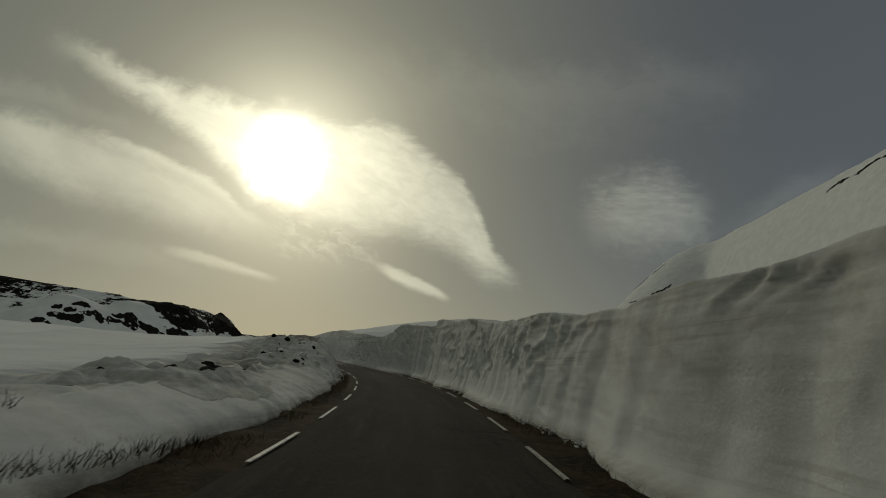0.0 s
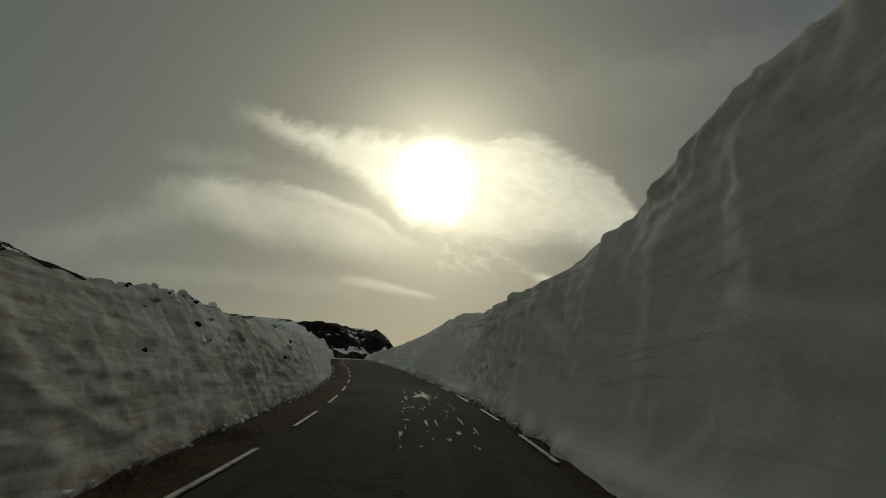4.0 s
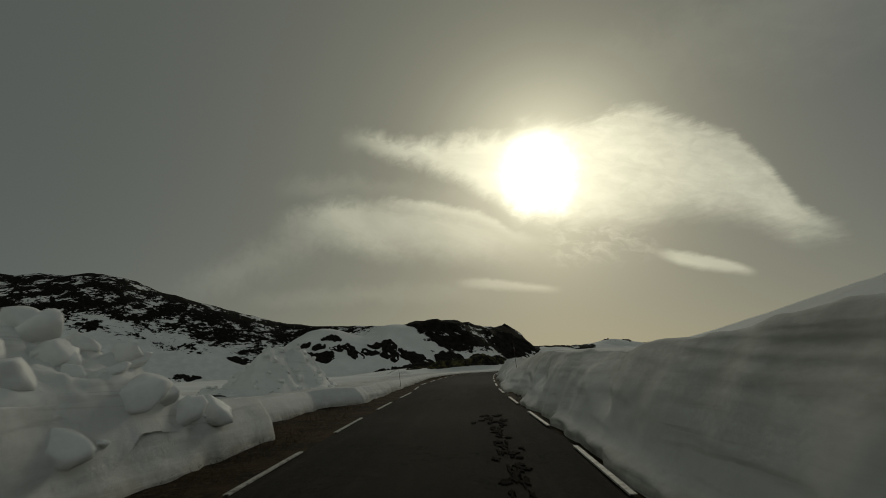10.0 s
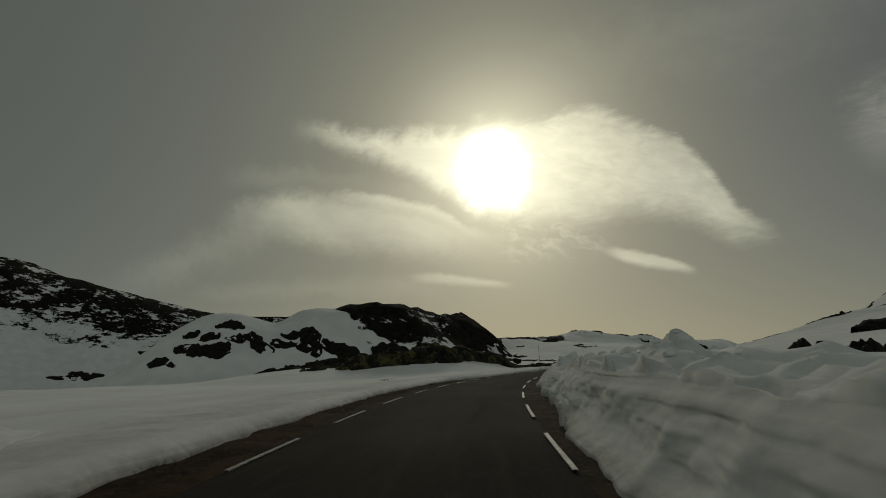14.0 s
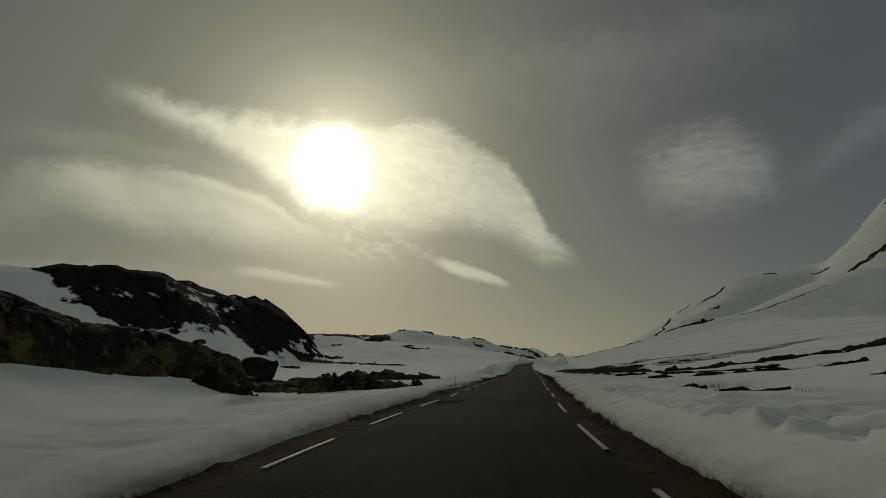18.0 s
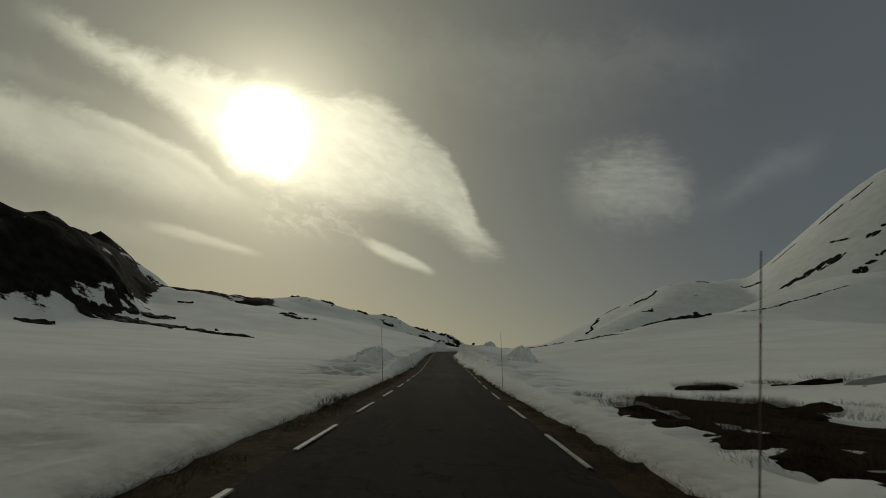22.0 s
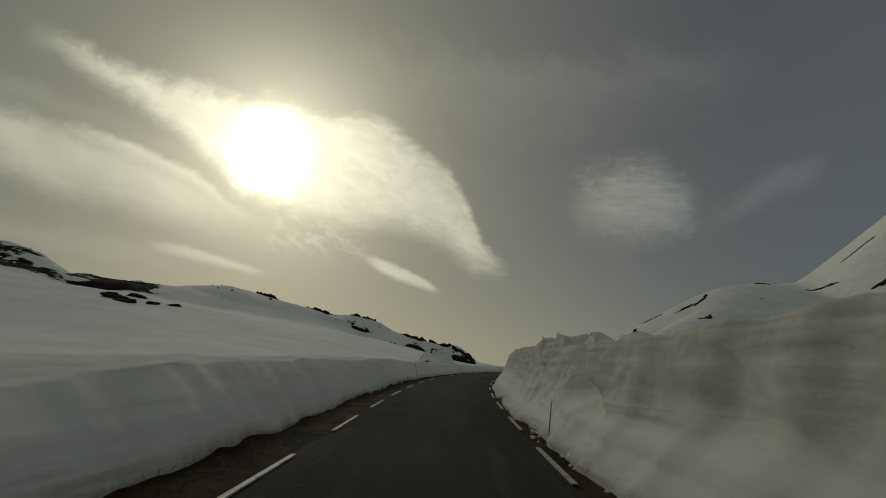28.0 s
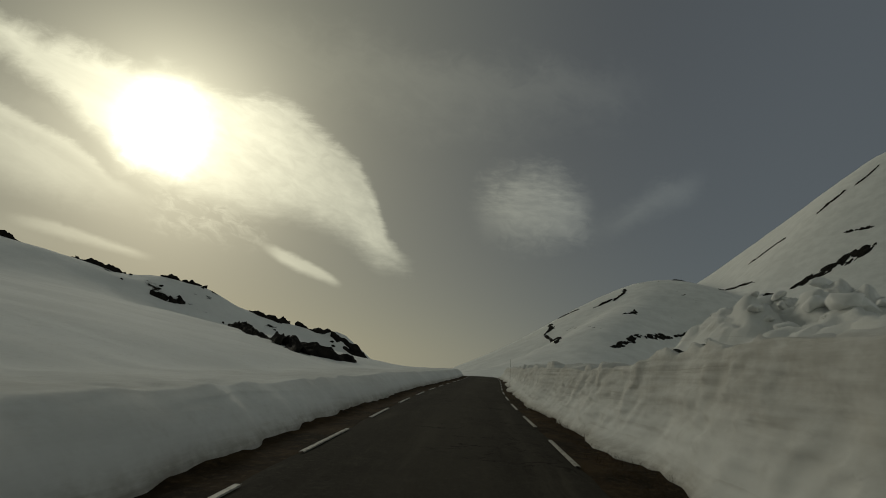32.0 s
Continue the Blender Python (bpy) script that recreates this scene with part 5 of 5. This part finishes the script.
# -- ice and slush on the asphalt
def ice_patch(s, u, length, width, seed, material=None):
    b = bmesh.new()
    c = b.verts.new((0, 0, 0.008))
    ring = []
    for k in range(40):
        a = k / 40 * 2 * math.pi
        r = max(0.12, 1 + 0.7 * float(fbm(math.cos(a) * 2.2 + seed, math.sin(a) * 2.2, 0, 4, 0.65)))
        ring.append(b.verts.new((math.cos(a) * r * width / 2, math.sin(a) * r * length / 2, 0.0)))
    inner = [b.verts.new((v.co.x * 0.8, v.co.y * 0.8, 0.012)) for v in ring]
    for k in range(40):
        b.faces.new((ring[k], ring[(k + 1) % 40], inner[(k + 1) % 40], inner[k]))
        b.faces.new((inner[k], inner[(k + 1) % 40], c))
    ob = part("grit_patch" if material else "ice_patch", b, material or ICE)
    w = at(s, u)
    mid = (left_line(s) + right_line(s)) / 2
    half = (right_line(s) - left_line(s)) / 2
    crown = 0.05 * (1 - ((u - mid) / (half + 0.17)) ** 2)
    ob.matrix_basis = Matrix.Translation((w.x, w.y, w.z + float(crown) + 0.007)) @ Euler((float(np.interp(s, RS, _rise)), 0, float(road_at(s)[3]))).to_matrix().to_4x4()
    if material:
        return tagged(ob, "dark strip of wet grit on the worn asphalt", "grit", "grit on the road")
    return tagged(ob, "thin patch of grey slush frozen to the asphalt", "ice patch", "slush on the road")


rng = random.Random(9)
for k in range(60):
    ice_patch(57 + 15 * rng.random() ** 0.8, 0.2 + rng.uniform(-0.8, 1.0), rng.uniform(0.1, 0.9) * rng.choice([0.5, 1, 1.6]), rng.uniform(0.02, 0.09), k)
ice_patch(69.5, 0.35, 2.2, 0.6, 91)
for k in range(26):
    ice_patch(123 + 9 * rng.random(), 0.75 + rng.uniform(-0.3, 0.5), rng.uniform(0.15, 1.0), rng.uniform(0.02, 0.07), 240 + k)
ice_patch(131.5, 0.75, 1.6, 0.25, 92)

for k in range(70):
    ice_patch(134 + 10 * rng.random(), 0.55 + rng.gauss(0, 0.13), rng.uniform(0.12, 0.55), rng.uniform(0.03, 0.15), 160 + k, GRIT)

stain = ice_patch(268.0, -1.5, 1.3, 0.8, 97, GRIT)
stain.name = "road_stain"
tagged(stain, "oval dark wet stain on the asphalt", "stain")

# -- melt pool beside the road
gx, gy = np.meshgrid(np.linspace(-1, 1, 24), np.linspace(-1, 1, 60))
pool_s, pool_u = 285 + 6.0 * gy, -3.5 + 0.38 * gx * (1 - 0.6 * gy ** 2) + 0.2 * vnoise(gy * 5, 3)
px, py, pz, ph = road_at(pool_s)
tagged(sheet("melt_pool", np.stack([px + pool_u * np.cos(ph), py + pool_u * np.sin(ph), pz + 0.03], -1), WATER), "shallow brown meltwater lying along the verge", "puddle")


# -- heather, shrubs and dead grass
def shrub(name, where, width, high, count, label, seed, material=None, group=""):
    thing = empty(name, where, label, "shrub", group)
    rng = random.Random(seed)
    b = bmesh.new()
    for _ in range(count):
        a, r = rng.uniform(0, 6.28), width / 2 * rng.random() ** 0.5
        p = Vector((math.cos(a) * r, math.sin(a) * r, -0.05))
        d = Vector((math.cos(a) * 0.5 + rng.uniform(-0.5, 0.5), math.sin(a) * 0.5 + rng.uniform(-0.5, 0.5), 1.2)).normalized()
        w = rng.uniform(0.003, 0.006)
        n = 4
        L = high * rng.uniform(0.5, 1.1) / n
        side = d.orthogonal().normalized() * w
        prev = [b.verts.new(p + side), b.verts.new(p - side), b.verts.new(p + d.cross(side))]
        for q in range(n):
            d = (d + Vector((rng.uniform(-0.35, 0.35), rng.uniform(-0.35, 0.35), rng.uniform(-0.15, 0.2)))).normalized()
            p = p + d * L
            k = 1 - (q + 1) / (n + 0.6)
            cur = [b.verts.new(p + side * k), b.verts.new(p - side * k), b.verts.new(p + d.cross(side) * k)]
            for i in range(3):
                b.faces.new((prev[i], prev[(i + 1) % 3], cur[(i + 1) % 3], cur[i]))
            if rng.random() < 0.7:
                e = (d + Vector((rng.uniform(-1, 1), rng.uniform(-1, 1), 0.2))).normalized()
                t = b.verts.new(p + e * L * 1.1)
                b.faces.new((cur[0], cur[1], t))
            prev = cur
    tagged(part("branchwork", b, material or TWIG, thing), kind="stuff")
    return thing


rng = random.Random(21)
for s, u, w, h, n in ((3.5, -3.7, 1.2, 0.45, 60), (4.6, -3.9, 1.2, 0.5, 70), (5.8, -3.8, 1.3, 0.45, 70), (7.0, -3.7, 1.2, 0.5, 70), (8.4, -3.6, 1.0, 0.45, 60), (9.6, -3.5, 1.0, 0.4, 50), (6.2, -4.9, 0.5, 0.5, 16), (299.5, -3.5, 1.2, 0.5, 80), (301, -3.6, 1.3, 0.55, 90), (302.5, -3.5, 1.2, 0.5, 80), (304, -3.4, 1.1, 0.4, 60), (321, -3.3, 1.2, 0.4, 90), (322.4, -3.4, 1.4, 0.5, 100), (324, -3.3, 1.2, 0.4, 70),
                      (145, -4.3, 1.0, 0.4, 50), (146.5, -4.3, 1.0, 0.4, 50), (143.5, -4.4, 0.8, 0.4, 40), (399, -3.2, 1.0, 0.4, 50), (401, -3.15, 1.0, 0.45, 50), (398, -3.2, 0.9, 0.4, 40), (233, -5.8, 1.4, 0.35, 60), (230, -5.8, 1.4, 0.35, 60), (242, 5.5, 0.9, 0.6, 40), (236, -13, 1.5, 0.6, 50), (300, -3.1, 1.2, 0.7, 110), (300.8, -3.3, 1.2, 0.7, 110), (301.6, -3.0, 1.1, 0.65, 110), (302.6, -3.0, 1.2, 0.6, 110), (303.6, -2.9, 1.1, 0.6, 110), (304.8, -2.9, 1.2, 0.6, 110), (306.2, -2.9, 1.2, 0.5, 100), (308, -3.0, 1.2, 0.5, 100), (226, -6.2, 1.3, 0.6, 100), (227.2, -6.3, 1.2, 0.5, 100), (228.6, -6.2, 1.3, 0.5, 100), (301, 3.1, 1.1, 0.5, 100), (300, 3.0, 1.0, 0.5, 100), (299, 3.1, 1.1, 0.5, 100), (298, 3.3, 1.1, 0.5, 100), (297, 3.3, 1.0, 0.5, 100)):
    shrub("heather_shrub", rest(s, u), w, h * 0.42, n * 2, "leafless brown heather poking out of the snow edge", int(s * 7), None, "shrubs along the verge")


def heather_patch(places, width, label, seed, count):
    """Bare boggy ground between snow patches: a few ragged islands along a line, with heather on each."""
    rng = random.Random(seed)
    line = [Vector((x, y)) for x, y in places]
    lens = np.cumsum([0] + [(b - a).length for a, b in zip(line, line[1:])])

    def spot(d, side=0.0):
        x, y = np.interp(d, lens, [p.x for p in line]), np.interp(d, lens, [p.y for p in line])
        return x + side * rng.uniform(-1, 1), y + side * rng.uniform(-1, 1)
    d = 0.0
    while d < lens[-1] - 0.5:
        e = min(d + rng.uniform(1.5, 4.0), lens[-1])
        off = 0.35 * width
        thing = rock_shelf([spot(d, off), spot((d + e) / 2, off), spot(e, off)], width * rng.uniform(0.5, 1.3), 0.30, label, seed * 17 + int(d * 10), HEATH)
        thing.name = "heather_patch"
        thing["category"] = "heather"
        for k in range(max(1, round(count * (e - d) / lens[-1]))):
            x, y = spot(rng.uniform(d, e), 0.4 * width)
            shrub("heather_shrub", Vector((x, y, surface(x, y))), rng.uniform(0.8, 1.8), rng.uniform(0.2, 0.4), 60, "dark leafless heather on bare boggy ground", seed * 31 + k + int(d * 100), None, "heather beside the road")
        d = e + rng.choice([0.0, 0.0, 0.6, 1.5])


for centre, w, high, seed in ((plan((299, 8.6), (303, 8.3), (309, 8.0), (316, 8.3), (322, 8.6), (328, 8.2)), 5.4, 0.32, 46), (plan((309, 6.6), (316, 6.0), (323, 5.6)), 2.4, 0.25, 51), (plan((304, 11), (312, 12), (318, 14)), 2.2, 0.25, 52), (plan((333, 11), (332, 13.5)), 1.6, 0.3, 49), (plan((332, 15), (331, 17.5)), 1.2, 0.3, 50), ([(-84.2, 304), (-81.5, 303)], 1.6, 0.35, 47), ([(-85, 285), (-82.5, 277)], 3.0, 0.5, 48)):
    bog = rock_shelf(centre, w, high, "broad strip of dark boggy heather between snow patches", seed, HEATH, 0, 0.22)
    bog.name = "heather_patch"
    bog["category"] = "heather"
    more = random.Random(seed)
    for k in range(int(3.0 * w * len(centre))):
        a = more.randrange(len(centre) - 1)
        q = more.random()
        hx = centre[a][0] + q * (centre[a + 1][0] - centre[a][0]) + more.uniform(-0.6, 0.6) * w
        hy = centre[a][1] + q * (centre[a + 1][1] - centre[a][1])
        shrub("heather_shrub", Vector((hx, hy, surface(hx, hy) + 0.15)), more.uniform(0.9, 2.0), more.uniform(0.16, 0.45), 110, "dark leafless heather on bare boggy ground", seed * 40 + k, RUST if k % 4 == 0 else None, "heather beside the road")
for centre, w, seed in (([(-84, 294), (-74, 298), (-62, 303), (-50, 309)], 11.0, 71), ([(-80, 288), (-72, 292)], 5.0, 72), ([(-78, 308), (-66, 311)], 3.0, 74)):
    slush = rock_shelf(centre, w, 0.22, "sheet of old grey meltwater ice lying on the snow", seed, OLD_ICE)
    slush.name = "ice_sheet"
    slush["category"] = "ice"
heather_patch(plan((296, 6.8), (291, 8.5), (287, 12.5), (286, 17)), 1.8, "strip of bare heather ground in the snow", 42, 12)
heather_patch(plan((283, 8.5), (280, 13), (279, 19)), 1.5, "strip of bare heather ground in the snow", 43, 9)
heather_patch(plan((320, 14), (314, 18), (311, 23)), 1.6, "strip of bare boggy ground in the snow", 44, 5)
heather_patch(plan((268, 6.5), (264, 9)), 1.3, "strip of bare heather ground in the snow", 45, 4)

for sx, sy, w in ((-72.5, 301, 1.6), (-79, 288, 1.2)):
    shrub("birch_shrub", Vector((sx, sy, surface(sx, sy))), w, 1.0, 26, "small bare birch shrub standing in the snow", int(-sx), None, "birch shrubs")


def blades(name, line, foot, sign, stretches, label, seed):
    """Dead grass along a verge, past counting."""
    rng = np.random.default_rng(seed)
    verts, faces = [], []
    for s0, s1, per in stretches:
        n = int((s1 - s0) * per * 1.8)
        s = rng.uniform(s0, s1, n)
        lo, hi = np.abs(line(s)) + 0.35, np.abs(foot(s)) + 0.15
        u = lo + (hi - lo) * rng.random(n) ** 0.6
        x, y, z, h = road_at(s)
        px, py = x + sign * u * np.cos(h), y + sign * u * np.sin(h)
        tall = rng.uniform(0.03, 0.13, n) * step(0.2, 0.6, vnoise(s / 1.5, seed) * 0.5 + 0.6)
        a = rng.uniform(0, 6.28, n)
        lx, ly = rng.normal(0, 0.08, n), rng.normal(0, 0.08, n)
        for k in range(n):
            i = len(verts)
            verts += [(px[k] - 0.006 * math.cos(a[k]), py[k] - 0.006 * math.sin(a[k]), z[k] - 0.02), (px[k] + 0.006 * math.cos(a[k]), py[k] + 0.006 * math.sin(a[k]), z[k] - 0.02), (px[k] + lx[k], py[k] + ly[k], z[k] + tall[k])]
            faces.append((i, i + 1, i + 2))
    me = bpy.data.meshes.new(name)
    me.from_pydata(verts, [], faces)
    me.materials.append(STRAW)
    return tagged(new(name, me), label, "grass", kind="stuff")


blades("verge_grass", left_line, left_foot, -1, [(0, 60, 90), (86, 150, 50), (180, 256, 60), (262, 277, 80), (293, 345, 80), (395, 440, 40)], "dead brown grass along the verge", 3)
blades("verge_grass", right_line, right_foot, 1, [(0, 30, 70), (225, 345, 60), (455, 480, 40)], "dead brown grass along the verge", 4)


def crumbs(name, foot, sign, stretches, label, seed):
    """Small crumbs of snow fallen to the foot of the banks."""
    rng = np.random.default_rng(seed)
    b = bmesh.new()
    bmesh.ops.create_icosphere(b, subdivisions=1, radius=0.5)
    base = np.array([v.co[:] for v in b.verts])
    tri = np.array([[v.index for v in f.verts] for f in b.faces])
    b.free()
    vs, fs, total = [], [], 0
    for s0, s1, per in stretches:
        n = int((s1 - s0) * per)
        s = rng.uniform(s0, s1, n)
        u = np.abs(foot(s)) - 0.05 + rng.normal(0, 0.14, n)
        size = rng.uniform(0.02, 0.10, n) * rng.choice([0.5, 0.8, 1.3], n)
        x, y, z, h = road_at(s)
        for k in range(n):
            q = base * (1 + 0.35 * rng.normal(size=(len(base), 1))) * size[k] * np.array([1, 1, 0.8])
            vs.append(q + np.array([x[k] + sign * u[k] * np.cos(h[k]), y[k] + sign * u[k] * np.sin(h[k]), z[k] + 0.03 + size[k] * 0.2]))
            fs.append(tri + total)
            total += len(base)
    me = bpy.data.meshes.new(name)
    me.from_pydata(np.concatenate(vs).tolist(), [], np.concatenate(fs).tolist())
    me.materials.append(CHUNK)
    return tagged(new(name, me), label, "snow crumbs", kind="stuff")


crumbs("snow_crumbs", right_foot, 1, [(5, 60, 9), (60, 118, 20), (398, 418, 9)], "crumbs of snow fallen at the foot of the snow wall", 6)
crumbs("snow_crumbs", left_foot, -1, [(30, 110, 6), (425, 460, 6)], "crumbs of snow fallen at the foot of the snow bank", 7)
